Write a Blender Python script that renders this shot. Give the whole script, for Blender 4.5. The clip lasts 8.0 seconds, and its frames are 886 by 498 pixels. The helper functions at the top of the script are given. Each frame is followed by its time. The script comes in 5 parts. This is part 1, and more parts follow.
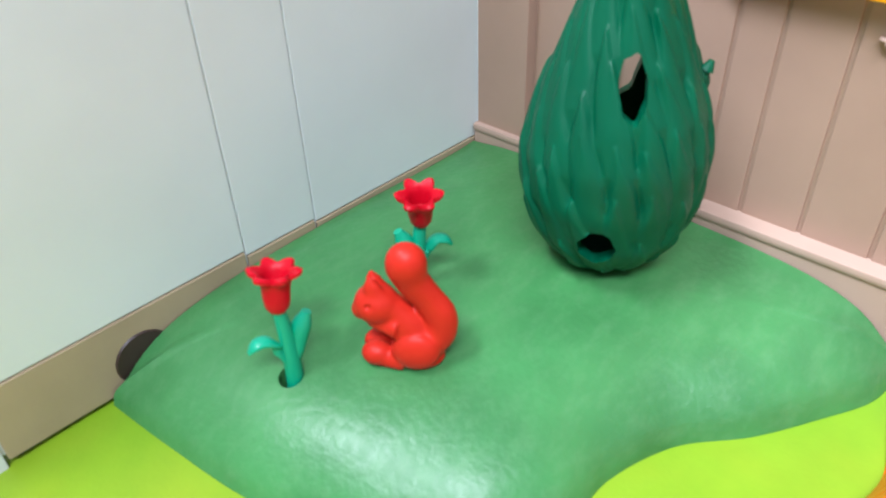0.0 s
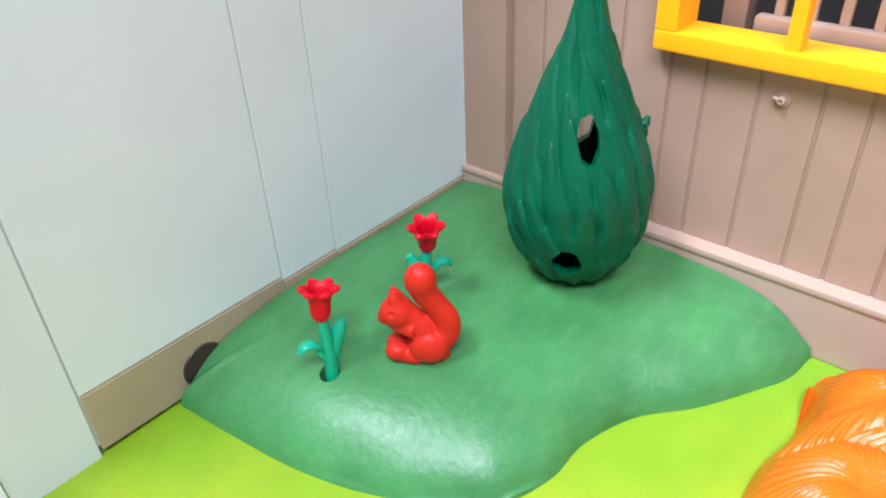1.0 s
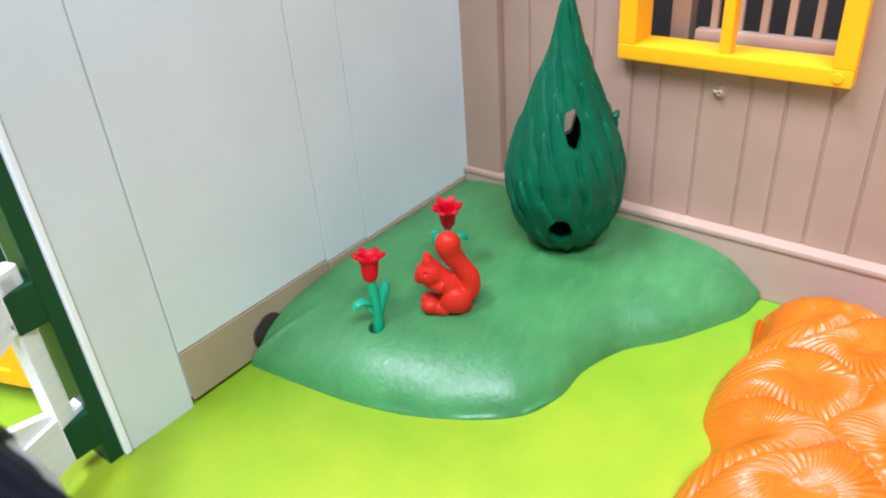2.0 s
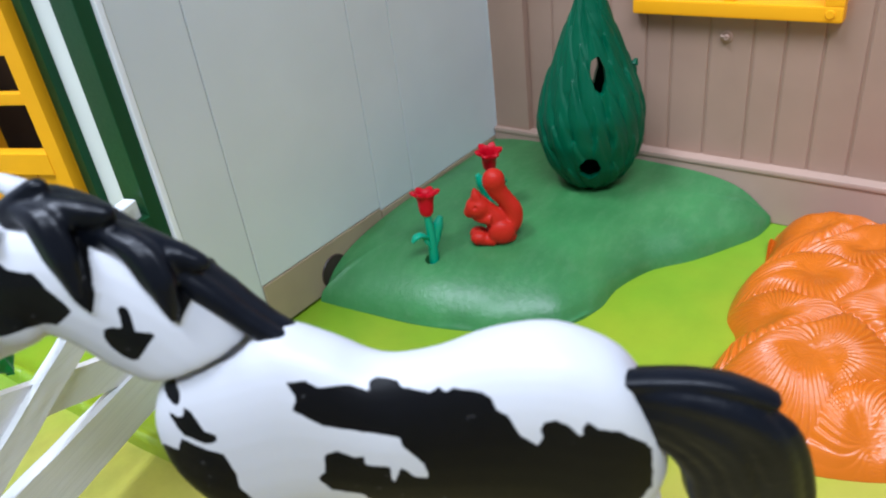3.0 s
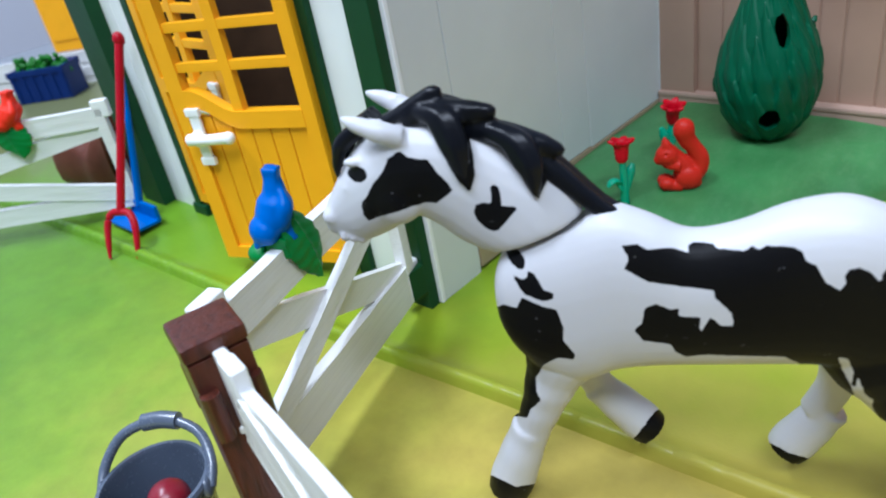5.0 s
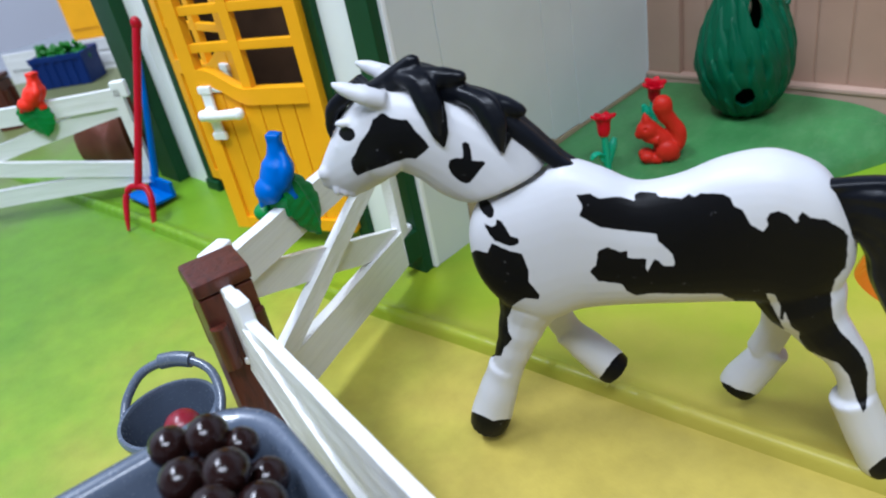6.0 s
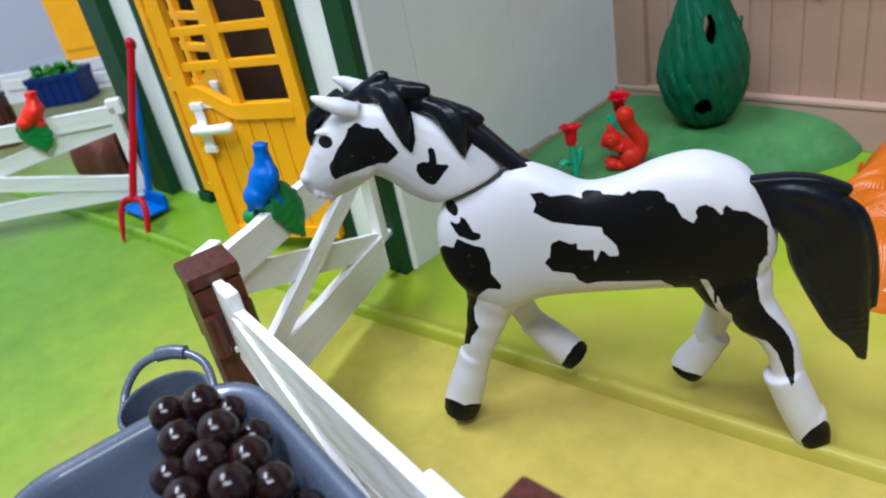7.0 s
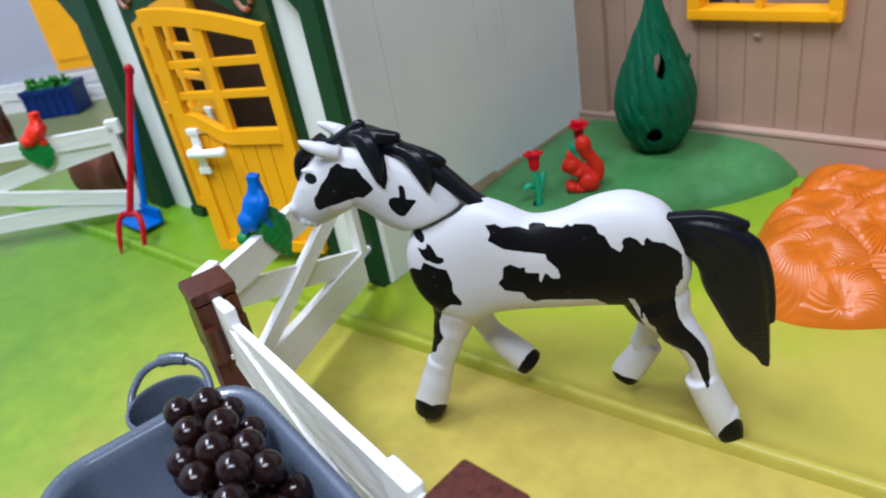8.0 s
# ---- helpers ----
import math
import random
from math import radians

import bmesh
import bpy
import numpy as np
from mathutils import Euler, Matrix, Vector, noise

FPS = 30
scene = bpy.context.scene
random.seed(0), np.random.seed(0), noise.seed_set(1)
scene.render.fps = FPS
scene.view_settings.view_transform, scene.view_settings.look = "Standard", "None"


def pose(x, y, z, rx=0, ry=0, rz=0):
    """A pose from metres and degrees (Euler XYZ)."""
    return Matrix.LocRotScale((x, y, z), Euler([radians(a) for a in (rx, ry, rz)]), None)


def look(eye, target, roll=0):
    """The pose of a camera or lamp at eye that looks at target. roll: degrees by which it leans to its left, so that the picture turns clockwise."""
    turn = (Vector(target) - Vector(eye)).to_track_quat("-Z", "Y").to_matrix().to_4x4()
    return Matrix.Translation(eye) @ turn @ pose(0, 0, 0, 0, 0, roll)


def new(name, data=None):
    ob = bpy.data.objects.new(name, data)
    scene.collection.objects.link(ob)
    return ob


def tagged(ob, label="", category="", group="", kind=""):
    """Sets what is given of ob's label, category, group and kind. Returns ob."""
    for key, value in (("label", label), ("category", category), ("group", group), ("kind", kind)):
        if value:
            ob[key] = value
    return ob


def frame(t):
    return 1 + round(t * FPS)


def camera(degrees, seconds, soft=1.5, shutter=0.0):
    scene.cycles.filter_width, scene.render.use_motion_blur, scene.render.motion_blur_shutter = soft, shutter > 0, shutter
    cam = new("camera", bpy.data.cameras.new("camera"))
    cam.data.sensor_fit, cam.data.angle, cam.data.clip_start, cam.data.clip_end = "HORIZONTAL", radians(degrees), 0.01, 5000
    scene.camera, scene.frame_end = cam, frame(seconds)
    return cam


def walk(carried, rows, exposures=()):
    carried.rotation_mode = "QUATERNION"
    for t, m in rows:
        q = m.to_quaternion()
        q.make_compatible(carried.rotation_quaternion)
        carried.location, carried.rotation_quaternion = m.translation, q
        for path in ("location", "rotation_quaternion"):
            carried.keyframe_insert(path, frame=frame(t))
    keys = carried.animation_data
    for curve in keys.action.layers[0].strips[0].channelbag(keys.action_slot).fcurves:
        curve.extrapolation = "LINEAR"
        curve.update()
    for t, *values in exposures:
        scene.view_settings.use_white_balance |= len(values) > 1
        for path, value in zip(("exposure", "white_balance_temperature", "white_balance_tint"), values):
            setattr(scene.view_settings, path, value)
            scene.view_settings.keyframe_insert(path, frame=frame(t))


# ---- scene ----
from mathutils.bvhtree import BVHTree

cam = camera(62.3, 8.0, soft=2.0)
# close-up focus on the figures: what stands far behind or close in front goes soft
cam.data.dof.use_dof, cam.data.dof.focus_distance, cam.data.dof.aperture_fstop = True, 0.19, 24.0
PATH = [
    (0, (0.1195, -0.1405, 0.1101), (-1.0050, 1.0166, -1.0716), -2.07),
    (0.5, (0.1278, -0.1511, 0.1190), (-0.9876, 1.0440, -1.0332), -2.38),
    (1, (0.1371, -0.1667, 0.1294), (-0.9779, 1.0669, -0.9820), -2.77),
    (1.2, (0.1411, -0.1732, 0.1336), (-0.9708, 1.0760, -0.9631), -3.13),
    (2.3, (0.1588, -0.2208, 0.1385), (-0.9404, 1.1049, -0.8785), -5.27),
    (2.5, (0.1596, -0.2275, 0.1370), (-0.9467, 1.0915, -0.8810), -5.95),
    (3, (0.1656, -0.2437, 0.1357), (-0.9434, 1.0710, -0.8849), -7.51),
    (3.5, (0.1629, -0.2601, 0.1367), (-0.9698, 1.0434, -0.8721), -8.68),
    (4, (0.1625, -0.2755, 0.1371), (-1.0139, 0.9911, -0.8687), -9.69),
    (4.5, (0.1597, -0.2859, 0.1368), (-1.0596, 0.9390, -0.8696), -10.53),
    (5, (0.1549, -0.2943, 0.1389), (-1.1195, 0.8831, -0.8559), -11.05),
    (5.2, (0.1563, -0.2972, 0.1363), (-1.1344, 0.8630, -0.8576), -11.31),
    (6.3, (0.1786, -0.3064, 0.1413), (-1.1176, 0.8341, -0.8682), -11.62),
    (6.5, (0.1799, -0.3077, 0.1418), (-1.1160, 0.8463, -0.8528), -11.99),
    (7, (0.1901, -0.3132, 0.1434), (-1.0997, 0.8633, -0.8325), -11.76),
    (7.5, (0.2009, -0.3161, 0.1514), (-1.0612, 0.8859, -0.8295), -11.32),
    (8, (0.2107, -0.3244, 0.1611), (-1.0512, 0.8811, -0.8159), -10.88),
]
walk(cam, [(t, look(eye, target, roll)) for t, eye, target, roll in PATH],
     exposures=[(0.0, 0.44, 6080, 11), (1.0, 0.42, 6030, 12), (2.5, 0.08, 6020, 13), (3.0, -0.33, 5850, 11), (4.0, -0.42, 5720, 10), (5.0, -0.48, 5800, 10), (6.5, -0.54, 6000, 11), (8.0, -0.55, 6150, 12)])

# world, lamps
world = bpy.data.worlds.new("room_air")
scene.world = world
world.use_nodes = True
world.node_tree.nodes["Background"].inputs[0].default_value = (0.86, 0.93, 1.0, 1)
world.node_tree.nodes["Background"].inputs[1].default_value = 0.30

for at, power, size in (((-0.40, -0.72, 1.77), 50.0, (0.9, 0.25)), ((0.84, -0.98, 1.77), 60.0, (1.2, 0.40))):
    lamp_data = bpy.data.lights.new("ceiling_lamp", "AREA")
    lamp_data.shape, lamp_data.size, lamp_data.size_y = "RECTANGLE", *size
    lamp_data.energy, lamp_data.color = power, (0.845, 0.90, 1.0)
    lamp = new("ceiling_lamp", lamp_data)
    lamp.matrix_world = look(at, (at[0] * 0.7, at[1] * 0.8, 0.0), 0)
    tagged(lamp, "bright white ceiling lamp panel over the table", "lamp")


# materials
def links(mat):
    return mat.node_tree.nodes, mat.node_tree.links


def plastic(name, colour, rough=0.4, vary=0.12, scale=260.0, bump=0.08, fine=2600.0, spec=0.5, subsurf=0.0):
    """Moulded plastic: two scales of colour change, scuffed gloss and a fine relief."""
    mat = bpy.data.materials.new(name)
    mat.use_nodes = True
    nodes, link = links(mat)
    bsdf = nodes["Principled BSDF"]
    coord = nodes.new("ShaderNodeTexCoord")
    big, small = nodes.new("ShaderNodeTexNoise"), nodes.new("ShaderNodeTexNoise")
    big.inputs["Scale"].default_value, small.inputs["Scale"].default_value = scale * 0.25, fine * 0.4
    big.inputs["Detail"].default_value, small.inputs["Detail"].default_value = 5, 3
    for n in (big, small):
        link.new(coord.outputs["Object"], n.inputs["Vector"])
    ramp = nodes.new("ShaderNodeValToRGB")
    c = colour
    d = tuple(v * (1 - vary) for v in c)
    l = tuple(min(1, v * (1 + vary * 0.6)) for v in c)
    ramp.color_ramp.elements[0].color, ramp.color_ramp.elements[1].color = (*d, 1), (*l, 1)
    ramp.color_ramp.elements[0].position, ramp.color_ramp.elements[1].position = 0.3, 0.7
    link.new(big.outputs["Fac"], ramp.inputs[0])
    link.new(ramp.outputs[0], bsdf.inputs["Base Color"])
    rr = nodes.new("ShaderNodeMapRange")
    rr.inputs["To Min"].default_value, rr.inputs["To Max"].default_value = max(0.05, rough - 0.08), min(1, rough + 0.1)
    link.new(small.outputs["Fac"], rr.inputs[0])
    link.new(rr.outputs[0], bsdf.inputs["Roughness"])
    bsdf.inputs["Specular IOR Level"].default_value = spec
    bsdf.inputs["Subsurface Weight"].default_value = subsurf
    bsdf.inputs["Subsurface Radius"].default_value = (0.0012, 0.0008, 0.0006)
    bp = nodes.new("ShaderNodeBump")
    bp.inputs["Strength"].default_value, bp.inputs["Distance"].default_value = bump, 0.0004
    link.new(small.outputs["Fac"], bp.inputs["Height"])
    link.new(bp.outputs[0], bsdf.inputs["Normal"])
    return mat


def grained(name, colour, dark, along=(1, 1, 1), rough=0.45, scale=420.0, bump=0.35):
    """Plastic moulded with a wood grain that runs along one axis."""
    mat = plastic(name, colour, rough, bump=0.0)
    nodes, link = links(mat)
    bsdf = nodes["Principled BSDF"]
    coord = nodes.new("ShaderNodeTexCoord")
    mapping = nodes.new("ShaderNodeMapping")
    mapping.inputs["Scale"].default_value = along
    link.new(coord.outputs["Object"], mapping.inputs[0])
    grain = nodes.new("ShaderNodeTexNoise")
    grain.inputs["Scale"].default_value, grain.inputs["Detail"].default_value, grain.inputs["Distortion"].default_value = scale, 4, 0.6
    link.new(mapping.outputs[0], grain.inputs["Vector"])
    ramp = nodes.new("ShaderNodeValToRGB")
    ramp.color_ramp.elements[0].color, ramp.color_ramp.elements[1].color = (*dark, 1), (*colour, 1)
    ramp.color_ramp.elements[0].position, ramp.color_ramp.elements[1].position = 0.28, 0.55
    link.new(grain.outputs["Fac"], ramp.inputs[0])
    link.new(ramp.outputs[0], bsdf.inputs["Base Color"])
    bp = nodes.new("ShaderNodeBump")
    bp.inputs["Strength"].default_value, bp.inputs["Distance"].default_value = bump, 0.0006
    link.new(grain.outputs["Fac"], bp.inputs["Height"])
    link.new(bp.outputs[0], bsdf.inputs["Normal"])
    return mat


def printed_ground(name, stops, axis, start, length, rough=0.38, blotch=0.22, dabs=0.10, spec=0.4):
    """A printed board whose colour drifts from one hue to the next along a direction, with clouds in it."""
    mat = plastic(name, stops[0], rough, bump=0.14, spec=spec)
    nodes, link = links(mat)
    bsdf = nodes["Principled BSDF"]
    coord = nodes.new("ShaderNodeTexCoord")
    dot = nodes.new("ShaderNodeVectorMath")
    dot.operation = "DOT_PRODUCT"
    dot.inputs[1].default_value = axis
    link.new(coord.outputs["Object"], dot.inputs[0])
    mr = nodes.new("ShaderNodeMapRange")
    mr.inputs["From Min"].default_value, mr.inputs["From Max"].default_value = start, start + length
    link.new(dot.outputs["Value"], mr.inputs[0])
    cloud = nodes.new("ShaderNodeTexNoise")
    cloud.inputs["Scale"].default_value, cloud.inputs["Detail"].default_value = 42, 7
    link.new(coord.outputs["Object"], cloud.inputs["Vector"])
    mix = nodes.new("ShaderNodeMath")
    mix.operation = "MULTIPLY_ADD"
    mix.inputs[1].default_value = blotch
    link.new(cloud.outputs["Fac"], mix.inputs[0])
    off = nodes.new("ShaderNodeMath")
    off.operation = "SUBTRACT"
    off.inputs[1].default_value = blotch * 0.5
    link.new(mr.outputs[0], off.inputs[0])
    link.new(off.outputs[0], mix.inputs[2])
    ramp = nodes.new("ShaderNodeValToRGB")
    el = ramp.color_ramp.elements
    el[0].color, el[0].position = (*stops[0], 1), 0.05
    el[1].color, el[1].position = (*stops[-1], 1), 0.95
    for i, s in enumerate(stops[1:-1]):
        e = el.new(0.05 + 0.9 * (i + 1) / (len(stops) - 1))
        e.color = (*s, 1)
    link.new(mix.outputs[0], ramp.inputs[0])
    # a finer, dabbed unevenness of the print
    dab = nodes.new("ShaderNodeTexNoise")
    dab.inputs["Scale"].default_value, dab.inputs["Detail"].default_value, dab.inputs["Roughness"].default_value = 95, 6, 0.6
    link.new(coord.outputs["Object"], dab.inputs["Vector"])
    depth = nodes.new("ShaderNodeMapRange")
    depth.inputs["From Min"].default_value, depth.inputs["From Max"].default_value = 0.32, 0.68
    depth.inputs["To Min"].default_value, depth.inputs["To Max"].default_value = 1 - dabs, 1 + 0.5 * dabs
    link.new(dab.outputs["Fac"], depth.inputs[0])
    tone = nodes.new("ShaderNodeVectorMath")
    tone.operation = "SCALE"
    link.new(ramp.outputs[0], tone.inputs[0])
    link.new(depth.outputs[0], tone.inputs["Scale"])
    link.new(tone.outputs[0], bsdf.inputs["Base Color"])
    return mat


def scuffed(mat, pale, scale=300.0, amount=0.55):
    """Adds cloudy rubbed streaks of a paler tone to a plastic."""
    nodes, link = links(mat)
    bsdf = nodes["Principled BSDF"]
    old = bsdf.inputs["Base Color"].links[0].from_socket
    coord, mapping, noise = nodes.new("ShaderNodeTexCoord"), nodes.new("ShaderNodeMapping"), nodes.new("ShaderNodeTexNoise")
    mapping.inputs["Rotation"].default_value = (0, 0, radians(40))
    mapping.inputs["Scale"].default_value = (1, 0.45, 1)
    link.new(coord.outputs["Object"], mapping.inputs[0])
    link.new(mapping.outputs[0], noise.inputs["Vector"])
    noise.inputs["Scale"].default_value, noise.inputs["Detail"].default_value, noise.inputs["Roughness"].default_value = scale, 7, 0.72
    ramp = nodes.new("ShaderNodeMapRange")
    ramp.inputs["From Min"].default_value, ramp.inputs["From Max"].default_value, ramp.inputs["To Max"].default_value = 0.46, 0.80, amount
    link.new(noise.outputs["Fac"], ramp.inputs[0])
    mix = nodes.new("ShaderNodeMix")
    mix.data_type = "RGBA"
    link.new(ramp.outputs[0], mix.inputs[0])
    link.new(old, mix.inputs[6])
    mix.inputs[7].default_value = (*pale, 1)
    link.new(mix.outputs[2], bsdf.inputs["Base Color"])
    return mat


WALL_WHITE = plastic("pale_wall_plastic", (0.625, 0.65, 0.63), 0.42, 0.05, 120, 0.05)
EDGE_WHITE = plastic("white_plastic", (0.86, 0.87, 0.86), 0.35, 0.04, 200, 0.05)
TRIM_TAN = plastic("tan_plastic", (0.36, 0.27, 0.17), 0.45, 0.10, 200, 0.08)
PLANK = plastic("beige_plank_plastic", (0.372, 0.240, 0.172), 0.5, 0.09, 160, 0.10)
BASE_BEIGE = plastic("beige_base_plastic", (0.44, 0.300, 0.230), 0.42, 0.08, 160, 0.06)
DARK_GREEN = plastic("dark_green_plastic", (0.009, 0.055, 0.019), 0.40, 0.15, 200, 0.06, spec=0.17)
YELLOW = plastic("golden_yellow_plastic", (0.93, 0.415, 0.005), 0.38, 0.06, 200, 0.06, spec=0.25)
HILL = scuffed(plastic("mound_green_plastic", (0.048, 0.200, 0.058), 0.38, 0.22, 200, 0.30, 1700), (0.19, 0.35, 0.17), amount=0.22)
TREE = plastic("tree_green_plastic", (0.001, 0.085, 0.038), 0.42, 0.18, 260, 0.06, spec=0.20)
STEM = plastic("stem_green_plastic", (0.008, 0.330, 0.180), 0.34, 0.10, 300, 0.05)
RED = plastic("flower_red_plastic", (0.52, 0.001, 0.012), 0.42, 0.10, 300, 0.05, spec=0.2)
CRIMSON = plastic("fork_crimson_plastic", (0.40, 0.002, 0.014), 0.36, 0.10, 300, 0.05, spec=0.25)
SQUIRREL = plastic("orange_red_plastic", (0.52, 0.021, 0.010), 0.42, 0.12, 300, 0.08, spec=0.18)
BIRD_RED = plastic("bird_red_plastic", (0.80, 0.028, 0.008), 0.42, 0.10, 300, 0.06, spec=0.25)
LETTUCE = plastic("lettuce_green_plastic", (0.012, 0.150, 0.010), 0.40, 0.20, 300, 0.08, spec=0.3)
HAY = plastic("orange_plastic", (0.58, 0.134, 0.004), 0.31, 0.10, 200, 0.06)
FENCE = grained("white_fence_plastic", (0.79, 0.79, 0.77), (0.72, 0.72, 0.70), (0.05, 1, 2.2), 0.38, 700, 0.16)
POST = grained("brown_post_plastic", (0.092, 0.021, 0.011), (0.036, 0.009, 0.005), (1, 1, 0.12), 0.34, 700, 0.30)
BLUE = plastic("blue_plastic", (0.0004, 0.112, 0.46), 0.38, 0.12, 300, 0.06, spec=0.16)
NAVY = plastic("navy_plastic", (0.003, 0.022, 0.130), 0.42, 0.12, 300, 0.06, spec=0.25)
LEAF = plastic("leaf_green_plastic", (0.004, 0.20, 0.036), 0.40, 0.20, 300, 0.08, spec=0.3)
GREY = plastic("steel_grey_plastic", (0.088, 0.112, 0.156), 0.24, 0.10, 300, 0.02, spec=0.95)
BALL = plastic("dark_brown_plastic", (0.014, 0.0048, 0.0038), 0.15, 0.20, 300, 0.03, spec=0.45)
APPLE = plastic("dark_red_plastic", (0.22, 0.008, 0.020), 0.3, 0.10, 300, 0.05)
BROWN = plastic("saddle_brown_plastic", (0.13, 0.038, 0.021), 0.6, 0.25, 300, 0.10, spec=0.25)
# near-black: the shade inside the barn put into a colour
BARN_SHADE = plastic("barn_shade_plastic", (0.020, 0.014, 0.012), 0.6, 0.2)
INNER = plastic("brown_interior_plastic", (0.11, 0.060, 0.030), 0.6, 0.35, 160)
MANE = plastic("black_mane_plastic", (0.004, 0.005, 0.008), 0.32, 0.3, 300, 0.10, spec=0.21)
TABLE = plastic("pale_grey_table", (0.27, 0.29, 0.32), 0.5, 0.05, 20, 0.05)
# room paint darkened for the unseen walls, to weaken their fill light
LOW_BOUNCE = plastic("low_bounce_room_paint", (0.30, 0.31, 0.33), 0.8, 0.03, 8, 0.05)
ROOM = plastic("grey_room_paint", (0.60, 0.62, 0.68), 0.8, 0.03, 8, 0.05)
ROOM_FLOOR = plastic("pale_room_floor", (0.42, 0.38, 0.34), 0.5, 0.2, 10, 0.05)
# first two stops here and in MAT: olive print darkened for far-left shade
PLATE = printed_ground("lime_plate_print", [(0.15, 0.165, 0.070), (0.15, 0.19, 0.05), (0.130, 0.29, 0.016), (0.140, 0.30, 0.015), (0.180, 0.325, 0.014), (0.28, 0.36, 0.018), (0.43, 0.37, 0.060)], (0.62, -0.78, 0), -0.16, 0.38, rough=0.34, dabs=0.05, spec=0.3)
MAT = printed_ground("green_to_yellow_print", [(0.15, 0.165, 0.070), (0.15, 0.21, 0.05), (0.115, 0.255, 0.018), (0.122, 0.26, 0.014), (0.205, 0.325, 0.020), (0.38, 0.365, 0.050), (0.45, 0.355, 0.068)], (0.80, 0.10, 0), -0.34, 0.40, dabs=0.13)


# builders
def thing(name, at, label, category, group="", turn=0.0, kind=""):
    ob = new(name)
    ob.empty_display_size = 0.01
    ob.matrix_world = pose(*at, 0, 0, turn)
    return tagged(ob, label, category, group, kind)


def mesh_of(name, bm, mats, smooth=35):
    me = bpy.data.meshes.new(name)
    bmesh.ops.recalc_face_normals(bm, faces=bm.faces)
    bm.to_mesh(me)
    bm.free()
    for m in mats if isinstance(mats, (list, tuple)) else [mats]:
        me.materials.append(m)
    if smooth:
        me.shade_smooth()
        me.set_sharp_from_angle(angle=radians(smooth))
        if smooth <= 50 and len(me.polygons) < 3000:
            hold_flats(me, math.cos(radians(smooth)))
    return me


def hold_flats(me, limit):
    """Corner normals weighted by face area, so that broad faces stay flat beside their rounded edges."""
    near = [[] for _ in me.vertices]
    for p in me.polygons:
        for v in p.vertices:
            near[v].append(p.index)
    normal, area = [p.normal.copy() for p in me.polygons], [p.area for p in me.polygons]
    out = []
    for p in me.polygons:
        for v in p.vertices:
            n = Vector((0, 0, 0))
            for q in near[v]:
                if normal[q].dot(normal[p.index]) > limit:
                    n += normal[q] * area[q]
            out.append(n.normalized() if n.length > 1e-16 else normal[p.index])
    me.normals_split_custom_set(out)


def part(name, bm, mat, parent, label="", smooth=35):
    ob = new(name, mesh_of(name, bm, mat, smooth))
    ob.parent = parent
    return tagged(ob, label)


def box(bm, x0, x1, y0, y1, z0, z1, bevel=0.0004, turn=None, seg=2):
    made = bmesh.ops.create_cube(bm, size=1.0, matrix=Matrix.LocRotScale(((x0 + x1) / 2, (y0 + y1) / 2, (z0 + z1) / 2), None, (x1 - x0, y1 - y0, z1 - z0)))
    verts = made["verts"]
    if bevel:
        edges = list({e for v in verts for e in v.link_edges})
        res = bmesh.ops.bevel(bm, geom=edges, offset=bevel, segments=seg, affect="EDGES", profile=0.6)
        verts = list(set(res["verts"]) | {v for v in verts if v.is_valid})
    if turn is not None:
        bmesh.ops.transform(bm, matrix=turn, verts=verts)
    return verts


def ring(bm, c, e1, e2, r1, r2, n=16, power=2.0):
    out = []
    for i in range(n):
        t = 2 * math.pi * i / n
        k, s = math.cos(t), math.sin(t)
        k = math.copysign(abs(k) ** (2 / power), k)
        s = math.copysign(abs(s) ** (2 / power), s)
        out.append(bm.verts.new(Vector(c) + Vector(e1) * (r1 * k) + Vector(e2) * (r2 * s)))
    return out


def skin(bm, rings, cap=True, closed=False, material=0):
    n = len(rings[0])
    pairs = list(zip(rings, rings[1:])) + ([(rings[-1], rings[0])] if closed else [])
    for a, b in pairs:
        for i in range(n):
            f = bm.faces.new((a[i], a[(i + 1) % n], b[(i + 1) % n], b[i]))
            f.material_index = material
    if cap and not closed:
        for r in (rings[0], rings[-1]):
            f = bm.faces.new(r)
            f.material_index = material


def tube(bm, pts, radii, flat=1.0, side=None, n=14, material=0, fine=4):
    """A swept tube along points; flat scales it along the side direction; the path is rounded off between the points."""
    p = [Vector(q) for q in pts]
    path, rad = [], []
    for i in range(len(p) - 1):
        a, b, c, d = p[max(i - 1, 0)], p[i], p[i + 1], p[min(i + 2, len(p) - 1)]
        for k in range(fine):
            t = k / fine
            path.append(0.5 * ((2 * b) + (c - a) * t + (2 * a - 5 * b + 4 * c - d) * t * t + (3 * b - a - 3 * c + d) * t ** 3))
            s = t * t * (3 - 2 * t)
            rad.append(radii[i] * (1 - s) + radii[i + 1] * s)
    path.append(p[-1])
    rad.append(radii[-1])
    rings = []
    for i, c in enumerate(path):
        t = (path[min(i + 1, len(path) - 1)] - path[max(i - 1, 0)]).normalized()
        s = Vector(side) if side else Vector((0, 0, 1)) if abs(t.z) < 0.8 else Vector((1, 0, 0))
        s = (s - t * s.dot(t)).normalized()
        rings.append(ring(bm, c, s, t.cross(s), rad[i] * flat, rad[i], n))
    skin(bm, rings, material=material)


